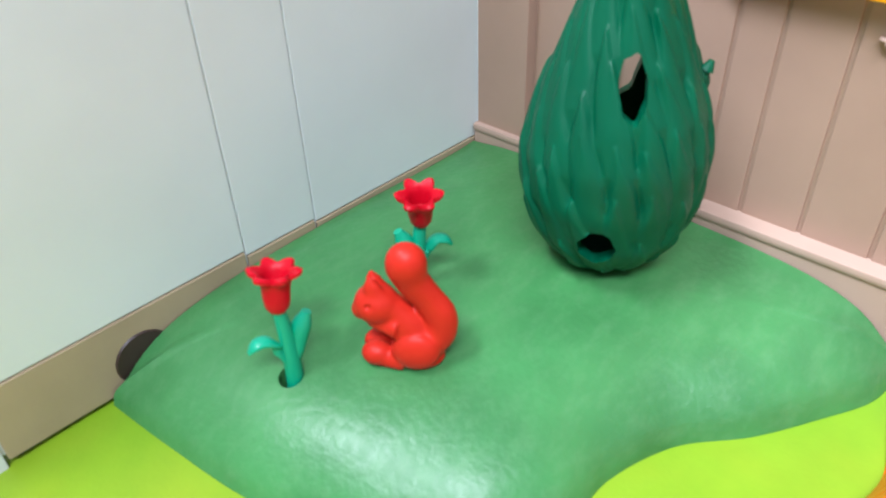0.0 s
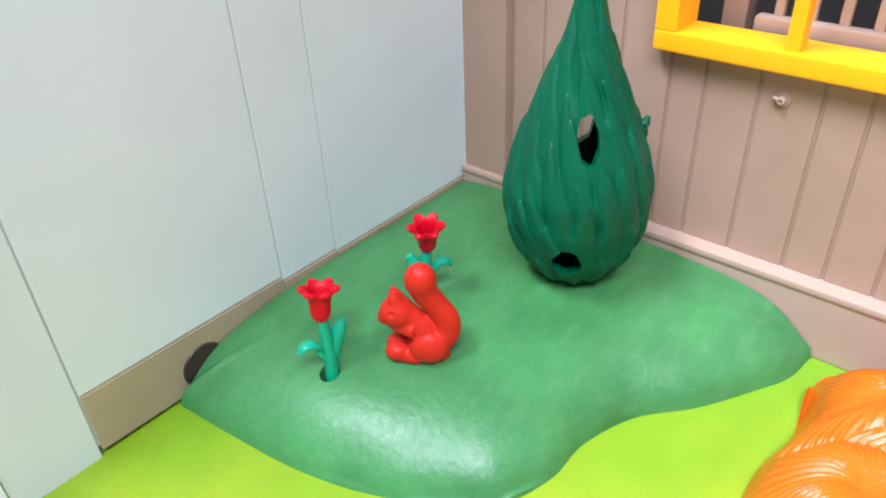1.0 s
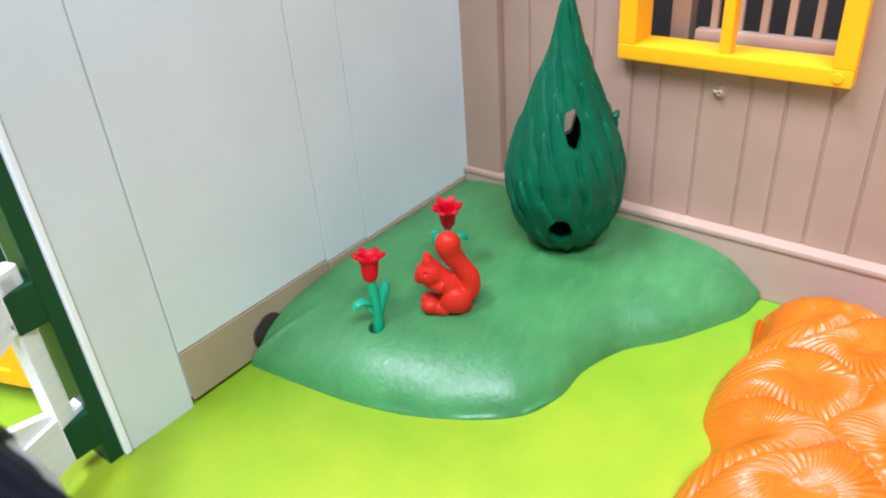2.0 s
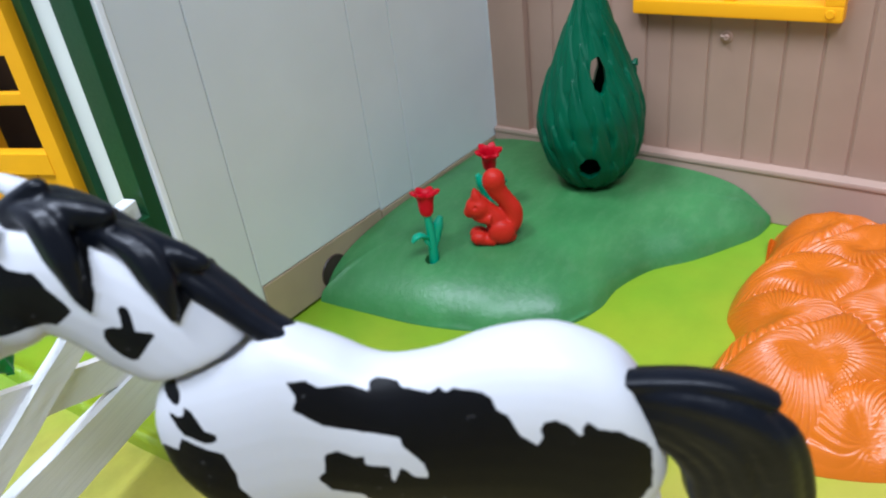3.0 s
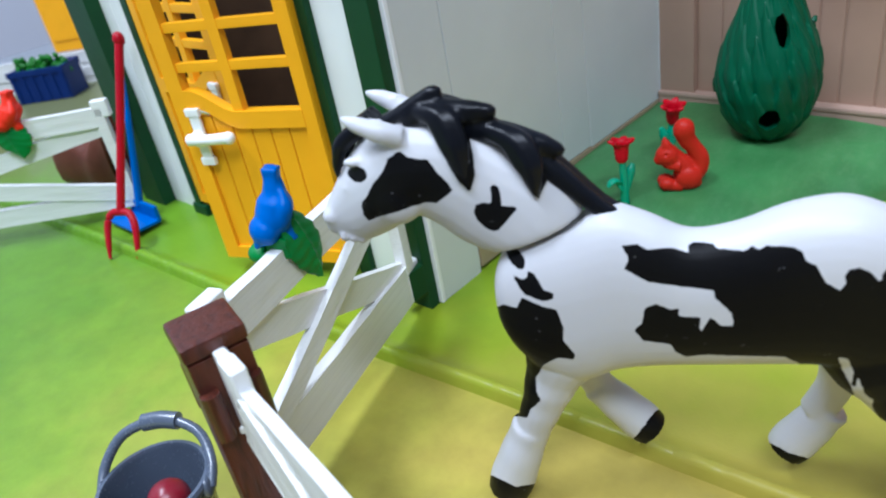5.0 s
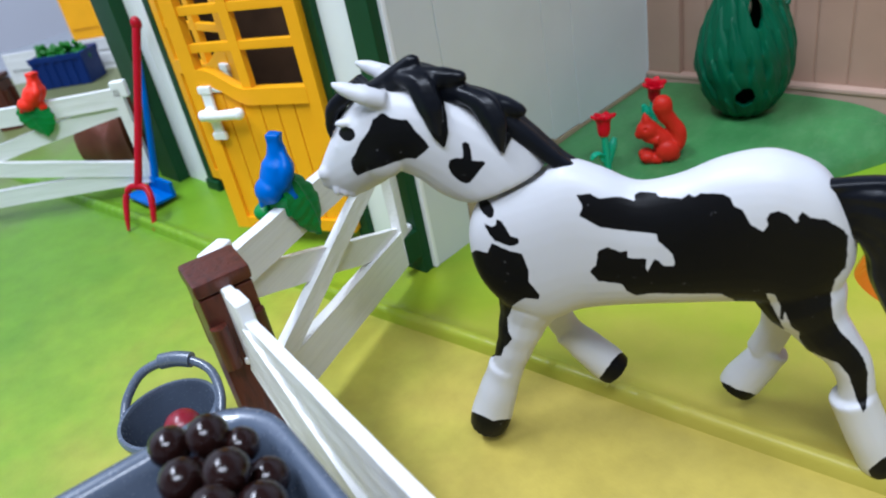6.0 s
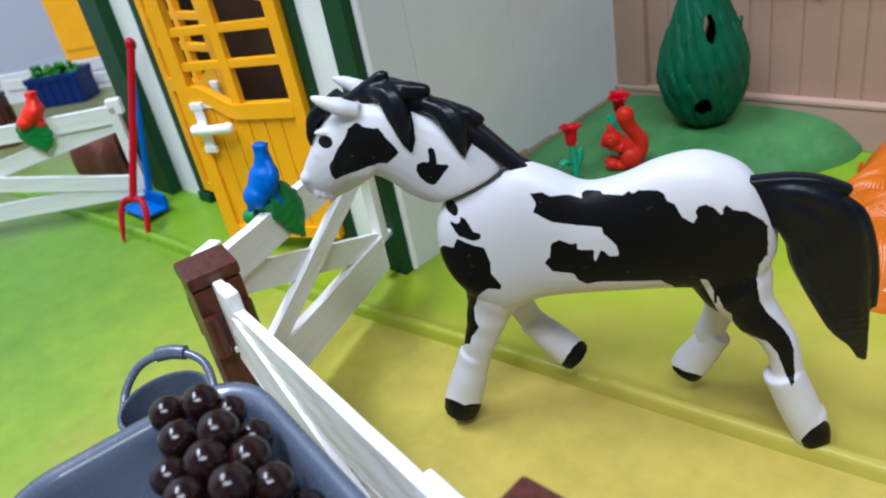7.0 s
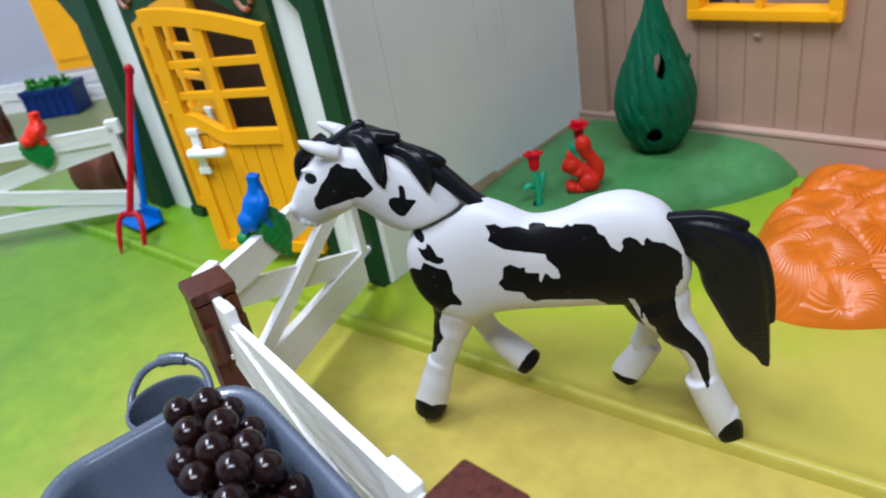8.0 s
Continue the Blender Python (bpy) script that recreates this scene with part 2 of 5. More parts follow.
def ball(bm, c, r, squash=(1, 1, 1), turn=None, seg=20):
    m = Matrix.Translation(c) @ (turn or Matrix()) @ Matrix.Diagonal((r * squash[0], r * squash[1], r * squash[2], 1))
    return bmesh.ops.create_uvsphere(bm, u_segments=seg, v_segments=seg * 2 // 3, radius=1.0, matrix=m)["verts"]


def lathe(bm, profile, n=28, at=(0, 0, 0), cap=False):
    rings = [ring(bm, (at[0], at[1], at[2] + z), (1, 0, 0), (0, 1, 0), r, r, n) for r, z in profile]
    skin(bm, rings, cap=cap)
    return rings


def settle(bm, voxel=0.0, smooth=0, factor=0.5, cut=None):
    """The mesh after fusing its overlapping pieces into one skin, smoothing it, and cutting away another mesh."""
    me = bpy.data.meshes.new("work")
    bmesh.ops.recalc_face_normals(bm, faces=bm.faces)
    bm.to_mesh(me)
    bm.free()
    ob = new("work", me)
    cutter = None
    if voxel:
        m = ob.modifiers.new("fuse", "REMESH")
        m.mode, m.voxel_size, m.adaptivity = "VOXEL", voxel, 0
    if smooth:
        m = ob.modifiers.new("smooth", "SMOOTH")
        m.iterations, m.factor = smooth, factor
    if cut is not None:
        cm = bpy.data.meshes.new("cut")
        bmesh.ops.recalc_face_normals(cut, faces=cut.faces)
        cut.to_mesh(cm)
        cut.free()
        cutter = new("cut", cm)
        m = ob.modifiers.new("cut", "BOOLEAN")
        m.operation, m.object, m.solver, m.use_self, m.use_hole_tolerant = "DIFFERENCE", cutter, "EXACT", True, True
    dg = bpy.context.evaluated_depsgraph_get()
    out = bmesh.new()
    out.from_mesh(ob.evaluated_get(dg).to_mesh())
    bpy.data.objects.remove(ob)
    if cutter:
        bpy.data.objects.remove(cutter)
    return out


def smooth_curve(points, per=10, closed=True):
    p = [Vector((*q, 0)) if len(q) == 2 else Vector(q) for q in points]
    n, out = len(p), []
    for i in range(n if closed else n - 1):
        g = (lambda k: p[k % n]) if closed else (lambda k: p[min(max(k, 0), n - 1)])
        a, b, c, d = g(i - 1), g(i), g(i + 1), g(i + 2)
        for k in range(per):
            t = k / per
            out.append(0.5 * ((2 * b) + (c - a) * t + (2 * a - 5 * b + 4 * c - d) * t * t + (3 * b - a - 3 * c + d) * t ** 3))
    if not closed:
        out.append(p[-1])
    return out


def fair(rows, per=5):
    """Rows of numbers with smooth steps put in between."""
    r = [np.array(q, float) for q in rows]
    out = []
    for i in range(len(r) - 1):
        a, b, c, d = r[max(i - 1, 0)], r[i], r[i + 1], r[min(i + 2, len(r) - 1)]
        for k in range(per):
            t = k / per
            out.append(0.5 * (2 * b + (c - a) * t + (2 * a - 5 * b + 4 * c - d) * t * t + (3 * b - a - 3 * c + d) * t ** 3))
    return out + [r[-1]]


def line_distance(px, py, line):
    """Distance of points from a polyline."""
    best = np.full(px.shape, 9.0)
    for (ax, ay), (bx, by) in zip(line, line[1:]):
        dx, dy = bx - ax, by - ay
        t = np.clip(((px - ax) * dx + (py - ay) * dy) / (dx * dx + dy * dy + 1e-18), 0, 1)
        best = np.minimum(best, np.hypot(px - ax - t * dx, py - ay - t * dy))
    return best


def soft_distance(px, py, line):
    """Distance from a curve of even, close points, rounded off where two stretches are equally near."""
    step = math.dist(line[0], line[1])
    total = np.zeros(px.shape)
    for x, y in line:
        total += step / ((px - x) ** 2 + (py - y) ** 2 + (0.6 * step) ** 2) ** 2
    return (total / (math.pi / 2)) ** (-1 / 3)


def signed_distance(px, py, poly):
    """Distance inside (+) or outside (-) a closed outline."""
    loop = list(poly) + [poly[0]]
    inside = np.zeros(px.shape, bool)
    for (ax, ay), (bx, by) in zip(loop, loop[1:]):
        if ay != by:
            hit = ((ay > py) != (by > py)) & (px < (bx - ax) * (py - ay) / (by - ay) + ax)
            inside ^= hit
    d = line_distance(px, py, loop)
    return np.where(inside, d, -d)


# the room that the toy stands in
def slab(name, x0, x1, y0, y1, z0, z1, mat, bevel=0.0, label="", category=""):
    bm = bmesh.new()
    box(bm, x0, x1, y0, y1, z0, z1, bevel)
    return tagged(new(name, mesh_of(name, bm, mat, 0)), label, category, kind="structure")


# east and south walls and ceiling stay unseen; darker paint cuts their bounce
slab("floor", -0.95, 2.3, -2.6, 0.95, -0.80, -0.75, ROOM_FLOOR, label="pale floor of the room", category="floor")
slab("wall_west", -1.0, -0.95, -2.6, 0.95, -0.80, 1.80, ROOM, label="painted room wall", category="wall")
slab("wall_east", 2.3, 2.35, -2.6, 0.95, -0.80, 1.80, LOW_BOUNCE, label="painted room wall", category="wall")
slab("wall_south", -1.0, 2.35, -2.65, -2.6, -0.80, 1.80, LOW_BOUNCE, label="painted room wall", category="wall")
slab("wall_back", -1.0, 2.35, 0.95, 1.0, -0.80, 1.80, ROOM, label="painted room wall", category="wall")
slab("ceiling", -1.0, 2.35, -2.65, 1.0, 1.80, 1.85, LOW_BOUNCE, label="unseen room ceiling in darker paint that cuts the fill light", category="ceiling")

table = thing("table", (0, 0, 0), "pale grey table that carries the toy farm", "table")
bm = bmesh.new()
box(bm, -0.80, 0.9, -0.75, 0.5, -0.032, -0.008, 0.003)
part("tabletop", bm, TABLE, table)
for x in (-0.74, 0.84):
    for y in (-0.69, 0.44):
        bm = bmesh.new()
        box(bm, x - 0.02, x + 0.02, y - 0.02, y + 0.02, -0.75, -0.032, 0.002)
        part("leg", bm, TABLE, table)

# printed board in front, and the raised lime plate behind it with its rounded edge
bm = bmesh.new()
box(bm, -0.62, 0.45, -0.62, -0.10, -0.008, -0.0046, 0.0006)
tagged(new("ground", mesh_of("ground", bm, MAT, 30)), "printed play board fading from green to sandy yellow", "play board", kind="structure")


def step_y(x):
    return -0.1862 + (0.088 if x > 0 else 0.055) * x + 0.0005 * math.sin(31 * x + 0.6)


bm = bmesh.new()
prof = [(0.0, -0.0046), (0.0002, -0.0036), (0.0004, -0.0016), (0.0008, -0.0006), (0.0016, -0.0001), (0.0026, 0.0), (0.0038, -0.0006), (0.0056, -0.0017), (0.0090, -0.0022)]
cols = []
rng = random.Random(8)
for i in range(601):
    x = -0.56 + 0.95 * i / 600
    y0 = step_y(x)
    chip = 0.0008 * rng.random() ** 3
    col = [bm.verts.new((x, y0 + dy + (0.6 * chip if 1 < k < 6 else 0), z - (chip if 1 < k < 6 else 0))) for k, (dy, z) in enumerate(prof)]
    for k in range(1, 25):
        col.append(bm.verts.new((x, y0 + 0.0090 + (0.24 - y0 - 0.0090) * k / 24, -0.0022 * max(0.0, 1 - k / 4) ** 1.5)))
    cols.append(col)
for a, b in zip(cols, cols[1:]):
    for j in range(len(a) - 1):
        bm.faces.new((a[j], b[j], b[j + 1], a[j + 1]))
tagged(new("base_plate", mesh_of("base_plate", bm, PLATE, 40)), "lime green base plate with a raised rounded edge", "base plate", kind="structure")

# tan plank wall behind, with its base rail and the yellow window
bm = bmesh.new()
box(bm, 0.0, 0.0603, 0.0005, 0.0085, 0.0, 0.137, 0)
box(bm, 0.1252, 0.36, 0.0005, 0.0085, 0.0, 0.137, 0)
box(bm, 0.0603, 0.1252, 0.0005, 0.0085, 0.0, 0.070, 0)
box(bm, 0.0603, 0.1252, 0.0005, 0.0085, 0.125, 0.137, 0)
wall_n = tagged(new("wall_north", mesh_of("wall_north", bm, PLANK, 0)), "beige toy barn wall of moulded planks", "wall", kind="structure")


def plank(x0, x1, z0, z1, y0=0.0):
    bm = bmesh.new()
    box(bm, x0, x1, y0, 0.0030, z0, z1, 0.0004)
    part("plank", bm, PLANK, wall_n)


plank(0.0008, 0.0165, 0.0195, 0.137, -0.0030)
# boards of uneven width, with open joints between them
JOINTS = [0.0168, 0.0275, 0.0408, 0.0510, 0.0645, 0.0735, 0.0863, 0.1003, 0.1100, 0.1212, 0.1330]
while JOINTS[-1] < 0.345:
    JOINTS.append(JOINTS[-1] + (0.0098, 0.0135, 0.0112, 0.0128)[len(JOINTS) % 4])
for a, b in zip(JOINTS, JOINTS[1:]):
    if b < 0.0650 or a > 0.1190:
        plank(a + 0.0004, b - 0.0004, 0.0195, 0.137)
    else:
        plank(a + 0.0004, b - 0.0004, 0.0195, 0.0736)
        plank(a + 0.0004, b - 0.0004, 0.1210, 0.137)

bm = bmesh.new()
box(bm, 0.0004, 0.357, -0.0042, 0.0042, 0.0, 0.0192, 0.0007)
box(bm, 0.0004, 0.357, -0.0047, 0.0042, 0.0180, 0.0201, 0.0007)
tagged(new("baseboard", mesh_of("baseboard", bm, BASE_BEIGE, 40)), "smooth beige base rail with a rounded top edge", "base rail", kind="structure")

window = tagged(new("window_1"), "golden yellow toy window frame in the plank wall", "window", kind="structure")
WX0, WX1, WZ0, WZ1 = 0.0606, 0.1255, 0.0694, 0.1255
bm = bmesh.new()
box(bm, WX0, WX1, -0.0040, 0.0080, WZ0, WZ0 + 0.0049, 0.0009)
box(bm, WX0, WX1, -0.0040, 0.0080, WZ1 - 0.0049, WZ1, 0.0009)
box(bm, WX0, WX0 + 0.0056, -0.0038, 0.0079, WZ0 + 0.0047, WZ1 - 0.0047, 0.0006)
box(bm, WX1 - 0.0056, WX1, -0.0038, 0.0079, WZ0 + 0.0047, WZ1 - 0.0047, 0.0006)
part("window_frame", bm, YELLOW, window)
bm = bmesh.new()
box(bm, 0.0904, 0.0937, -0.0028, 0.0022, WZ0 + 0.0047, WZ1 - 0.0047, 0.0006)
part("mullion", bm, YELLOW, window)
for x in (WX1 - 0.0036,):
    bm = bmesh.new()
    lathe(bm, [(0.0, 0.0), (0.0012, 0.0), (0.0014, -0.0003), (0.0014, -0.0012)], 16, cap=False)
    bmesh.ops.transform(bm, matrix=pose(x, -0.0044, WZ0 + 0.0026, 90, 0, 0), verts=bm.verts)
    part("rivet", bm, YELLOW, window)

railing = thing("stall_railing", (0.09, 0.0120, 0.0), "beige stall railing standing inside the barn", "railing")
bm = bmesh.new()
box(bm, -0.0114, 0.060, -0.0020, 0.0020, 0.0730, 0.0768, 0.0008)
part("rail", bm, BASE_BEIGE, railing)
bm = bmesh.new()
box(bm, -0.0205, -0.0145, 0.0020, 0.0080, 0.0, 0.12, 0.0005)
part("post", bm, PLANK, railing)
for k in range(9):
    bm = bmesh.new()
    box(bm, -0.0078 + 0.0071 * k, -0.0056 + 0.0071 * k, 0.0002, 0.0022, 0.0, 0.12, 0.0004)
    part("bar", bm, BASE_BEIGE, railing)
# added near-black sheet that stands for the barn's inner shade
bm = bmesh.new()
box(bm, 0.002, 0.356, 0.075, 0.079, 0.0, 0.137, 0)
tagged(new("inner_shade_sheet", mesh_of("inner_shade_sheet", bm, BARN_SHADE, 0)), "near-black sheet standing for the shade inside the barn", "wall", kind="structure")

stud = thing("stud", (0.0918, -0.0002, 0.0625), "small clear plastic stud on the plank wall", "stud")
bm = bmesh.new()
lathe(bm, [(0.0032, 0.0), (0.0028, 0.0004), (0.0012, 0.0005), (0.0, 0.0005)], 18)
bmesh.ops.transform(bm, matrix=pose(0, 0, 0, 90, 0, 0) @ Matrix.Scale(0.62, 4), verts=bm.verts)
part("flange", bm, PLANK, stud)
bm = bmesh.new()
lathe(bm, [(0.0015, 0.0004), (0.0014, 0.0022), (0.0008, 0.0024), (0.0006, 0.0012), (0.0, 0.0012)], 18)
tube(bm, [(-0.0030, 0.0005, 0.0010), (-0.0008, 0.0002, 0.0016)], [0.0007, 0.0006], n=10)
bmesh.ops.transform(bm, matrix=pose(0, 0, 0, 90, 0, 0) @ Matrix.Scale(0.62, 4), verts=bm.verts)
part("knob", bm, BASE_BEIGE, stud)

ORNAMENT = plastic("ornament_brown", (0.34, 0.13, 0.08), 0.4)

# the toy house: white side wall on x = 0, green framed front on y = -0.152
house = thing("house", (0, 0, 0), "white toy stable house with dark green posts and yellow double door", "toy house")
PANELS = [(-0.1542, -0.1348, 0.0006), (-0.13440, -0.07865, 0.0179), (-0.07835, -0.05965, 0.0166), (-0.05935, -0.0004, 0.0158)]
for y0, y1, z0 in PANELS:
    bm = bmesh.new()
    box(bm, -0.0030, 0.0, y0, y1, z0 - (0.0016 if z0 < 0.01 else 0), 0.20, 0.00035)
    part("side_panel", bm, WALL_WHITE, house)
for y0, y1, z1 in ((-0.1342, -0.0788, 0.0176), (-0.0782, -0.0598, 0.0163), (-0.0592, -0.0004, 0.0155)):
    bm = bmesh.new()
    box(bm, -0.0030, 0.0003, y0, y1, 0.0012, z1, 0.0004)
    part("base_trim", bm, TRIM_TAN, house)
bm = bmesh.new()
box(bm, -0.0035, -0.0005, -0.1485, -0.001, 0.0024, 0.20, 0)
part("inner_lining", bm, plastic("seam_grey_plastic", (0.52, 0.53, 0.52), 0.5), house)
bm = bmesh.new()
box(bm, -0.0002, 0.0022, -0.0022, 0.0, 0.012, 0.20, 0.0004)
part("corner_bead", bm, EDGE_WHITE, house)
bm = bmesh.new()
tube(bm, [(0.0001, -0.1055, 0.0068), (0.0007, -0.1055, 0.0068)], [0.0062, 0.0058], n=20)
part("notch", bm, plastic("notch_brown_plastic", (0.035, 0.018, 0.014), 0.5), house, "dark brown round notch")

HX0 = -0.2005
# added brighter strip stands for the side panel's rounded edge catching light
bm = bmesh.new()
box(bm, -0.0028, 0.0005, -0.1562, -0.1543, -0.0010, 0.20, 0.0006, seg=3)
part("lit_edge_strip", bm, EDGE_WHITE, house)
for x0, x1 in ((-0.0118, -0.0012), (-0.2045, -0.1840)):
    bm = bmesh.new()
    box(bm, x0, x1, -0.1602, -0.1500, -0.0024, 0.20, 0.0005)
    part("corner_post", bm, DARK_GREEN, house)
# slanted braces that spread from the posts towards the eaves
for x0, z0, wide in ((-0.0116, 0.1130, 0.040), (-0.2043, 0.1040, 0.040)):
    bm = bmesh.new()
    ends = [[bm.verts.new((x, y, z)) for x, z in ((x0, z0), (x0, z0 + 0.012), (x0 - wide, z0 + 0.012 + 0.98 * wide), (x0 - wide, z0 + 0.98 * wide))] for y in (-0.1600, -0.1540)]
    skin(bm, ends)
    bmesh.ops.bevel(bm, geom=bm.edges[:], offset=0.0005, segments=2, affect="EDGES")
    part("brace", bm, DARK_GREEN, house)
for x0, x1 in ((-0.0355, -0.0115), (-0.1845, -0.1745), (-0.1742, -0.1663), (-0.1660, -0.1570)):
    bm = bmesh.new()
    box(bm, x0, x1, -0.1535, -0.1500, -0.0024, 0.20, 0.0004)
    part("front_panel", bm, EDGE_WHITE, house)
for x0, x1 in ((-0.0420, -0.0352), (-0.1590, -0.1535)):
    bm = bmesh.new()
    box(bm, x0, x1, -0.1560, -0.1490, -0.0024, 0.20, 0.0005)
    part("door_jamb", bm, DARK_GREEN, house)
bm = bmesh.new()
arch = [(-0.1560 + 0.118 * i / 24, 0.1040 + 0.0160 * math.sin(math.pi * i / 24)) for i in range(25)]
front = [bm.verts.new((x, -0.1558, z)) for x, z in arch]
top = [bm.verts.new((x, -0.1558, 0.20)) for x, z in arch]
back = [bm.verts.new((x, -0.1500, z)) for x, z in arch]
topb = [bm.verts.new((x, -0.1500, 0.20)) for x, z in arch]
for i in range(24):
    bm.faces.new((front[i], front[i + 1], top[i + 1], top[i]))
    bm.faces.new((front[i], back[i], back[i + 1], front[i + 1]))
    bm.faces.new((back[i], topb[i], topb[i + 1], back[i + 1]))
part("header", bm, DARK_GREEN, house)
for cx in (-0.1500, -0.0500):
    bm = bmesh.new()
    tube(bm, [(cx - 0.0065, -0.1562, 0.124), (cx - 0.0045, -0.1562, 0.1165), (cx, -0.1562, 0.1135), (cx + 0.0045, -0.1562, 0.1165), (cx + 0.0065, -0.1562, 0.124)], [0.0012] * 5, n=8)
    part("ornament", bm, ORNAMENT, house, "brown curved ornament on the header")
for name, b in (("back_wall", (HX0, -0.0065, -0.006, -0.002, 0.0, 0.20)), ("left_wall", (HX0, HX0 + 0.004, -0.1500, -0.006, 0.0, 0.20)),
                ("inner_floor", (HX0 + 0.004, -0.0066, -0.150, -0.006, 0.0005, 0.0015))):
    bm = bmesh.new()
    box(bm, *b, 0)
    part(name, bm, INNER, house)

bm = bmesh.new()
box(bm, -0.1610, -0.1490, -0.1568, -0.1490, -0.0024, 0.0040, 0.0010)
part("plinth", bm, DARK_GREEN, house)
W = 0.0572


def door_leaf(hinge, turn, flip):
    """One leaf of the double door, hinge edge at x = 0, free edge at x = -W (mirrored where flip is -1)."""
    top = lambda x: 0.1085 + 0.0105 * math.sin(0.5 * math.pi * min(1, -x / W))
    door = new("door")
    door.parent = house
    door.matrix_world = pose(*hinge, 0, 0, turn)
    tagged(door, "golden yellow half-glazed lattice door leaf")
    Y0, Y1 = -0.0042, 0.0

    def strip(bm, lo, hi, xa, xb, y0, y1, n=12):
        q = []
        for i in range(n + 1):
            x = xa + (xb - xa) * i / n
            q.append([bm.verts.new((x * flip, y, z)) for y, z in ((y0, lo(x)), (y0, hi(x)), (y1, hi(x)), (y1, lo(x)))])
        for a, b in zip(q, q[1:]):
            for j in range(4):
                bm.faces.new((a[j], a[(j + 1) % 4], b[(j + 1) % 4], b[j]))
        bm.faces.new(q[0])
        bm.faces.new(q[-1])
        edges = [e for e in bm.edges if len(e.link_faces) == 2 and e.calc_face_angle(0) > 1.0]
        bmesh.ops.bevel(bm, geom=edges, offset=0.0004, segments=1, affect="EDGES")

    sill = 0.0060
    wave = lambda u: u * u * (3 - 2 * u)
    rail = lambda x: 0.0660 + 0.0082 * wave(max(0.0, min(1.0, (-x - 0.031) / 0.018)))
    for nm, args in (("stile", (lambda x: sill, top, 0, -0.0050, Y0, Y1)), ("stile", (lambda x: sill, top, -W + 0.0062, -W, Y0, Y1)),
                     ("top_rail", (lambda x: top(x) - 0.0065, top, -0.0047, -W + 0.006, Y0 + 0.0001, Y1)),
                     ("mid_rail", (lambda x: rail(x) - 0.0062, rail, -0.0047, -W + 0.006, Y0 - 0.0002, Y1)),
                     ("bottom_rail", (lambda x: sill, lambda x: sill + 0.005, -0.0047, -W + 0.006, Y0 + 0.0001, Y1)),
                     ("lattice_post", (lambda x: rail(x) - 0.001, lambda x: top(x) - 0.005, -0.0285, -0.0325, Y0 + 0.0006, Y1 - 0.0004))):
        bm = bmesh.new()
        strip(bm, *args)
        ob = new(nm, mesh_of(nm, bm, YELLOW))
        ob.parent = door
    for z in (0.0818, 0.0954):
        bm = bmesh.new()
        box(bm, min(-0.0047 * flip, (-W + 0.006) * flip), max(-0.0047 * flip, (-W + 0.006) * flip), Y0 + 0.0008, Y1 - 0.0006, z - 0.0017, z + 0.0017, 0.0004)
        ob = new("lattice_bar", mesh_of("lattice_bar", bm, YELLOW))
        ob.parent = door
    step = (W - 0.0112) / 6
    for k in range(6):
        bm = bmesh.new()
        a, b = -0.0050 - step * k, -0.0050 - step * (k + 1)
        box(bm, min(a * flip, b * flip) + 0.0002, max(a * flip, b * flip) - 0.0002, Y0 + 0.0012, Y1 - 0.0006, sill + 0.004, 0.0640, 0.0004)
        ob = new("slat", mesh_of("slat", bm, YELLOW))
        ob.parent = door
    bm = bmesh.new()
    hx = (-W + 0.0075) * flip
    box(bm, hx - 0.0022, hx + 0.0022, Y0 - 0.0016, Y0, 0.0500, 0.0715, 0.0007)
    box(bm, hx - 0.0030, hx + 0.0030, Y0 - 0.0020, Y0, 0.0685, 0.0715, 0.0006)
    box(bm, hx - 0.0030, hx + 0.0030, Y0 - 0.0020, Y0, 0.0500, 0.0530, 0.0006)
    ball(bm, (hx, Y0 - 0.0022, 0.0605), 0.0032, (1, 0.7, 1))
    tube(bm, [(hx - 0.0035 * flip, Y0 - 0.0032, 0.0606), (hx + 0.004 * flip, Y0 - 0.0036, 0.0607), (hx + 0.0135 * flip, Y0 - 0.0034, 0.0612)], [0.0022, 0.0019, 0.0021], n=12)
    ball(bm, (hx + 0.0140 * flip, Y0 - 0.0034, 0.0612), 0.0023)
    bmesh.ops.translate(bm, vec=(0.0008 * flip, 0, -0.0034), verts=bm.verts)
    ob = new("handle", mesh_of("handle", bm, EDGE_WHITE))
    ob.parent = door
    tagged(ob, "white lever handle on a tall plate")


door_leaf((-0.0400, -0.1560, 0.0), 21, 1)
door_leaf((-0.1530, -0.1515, 0.0), 0, -1)


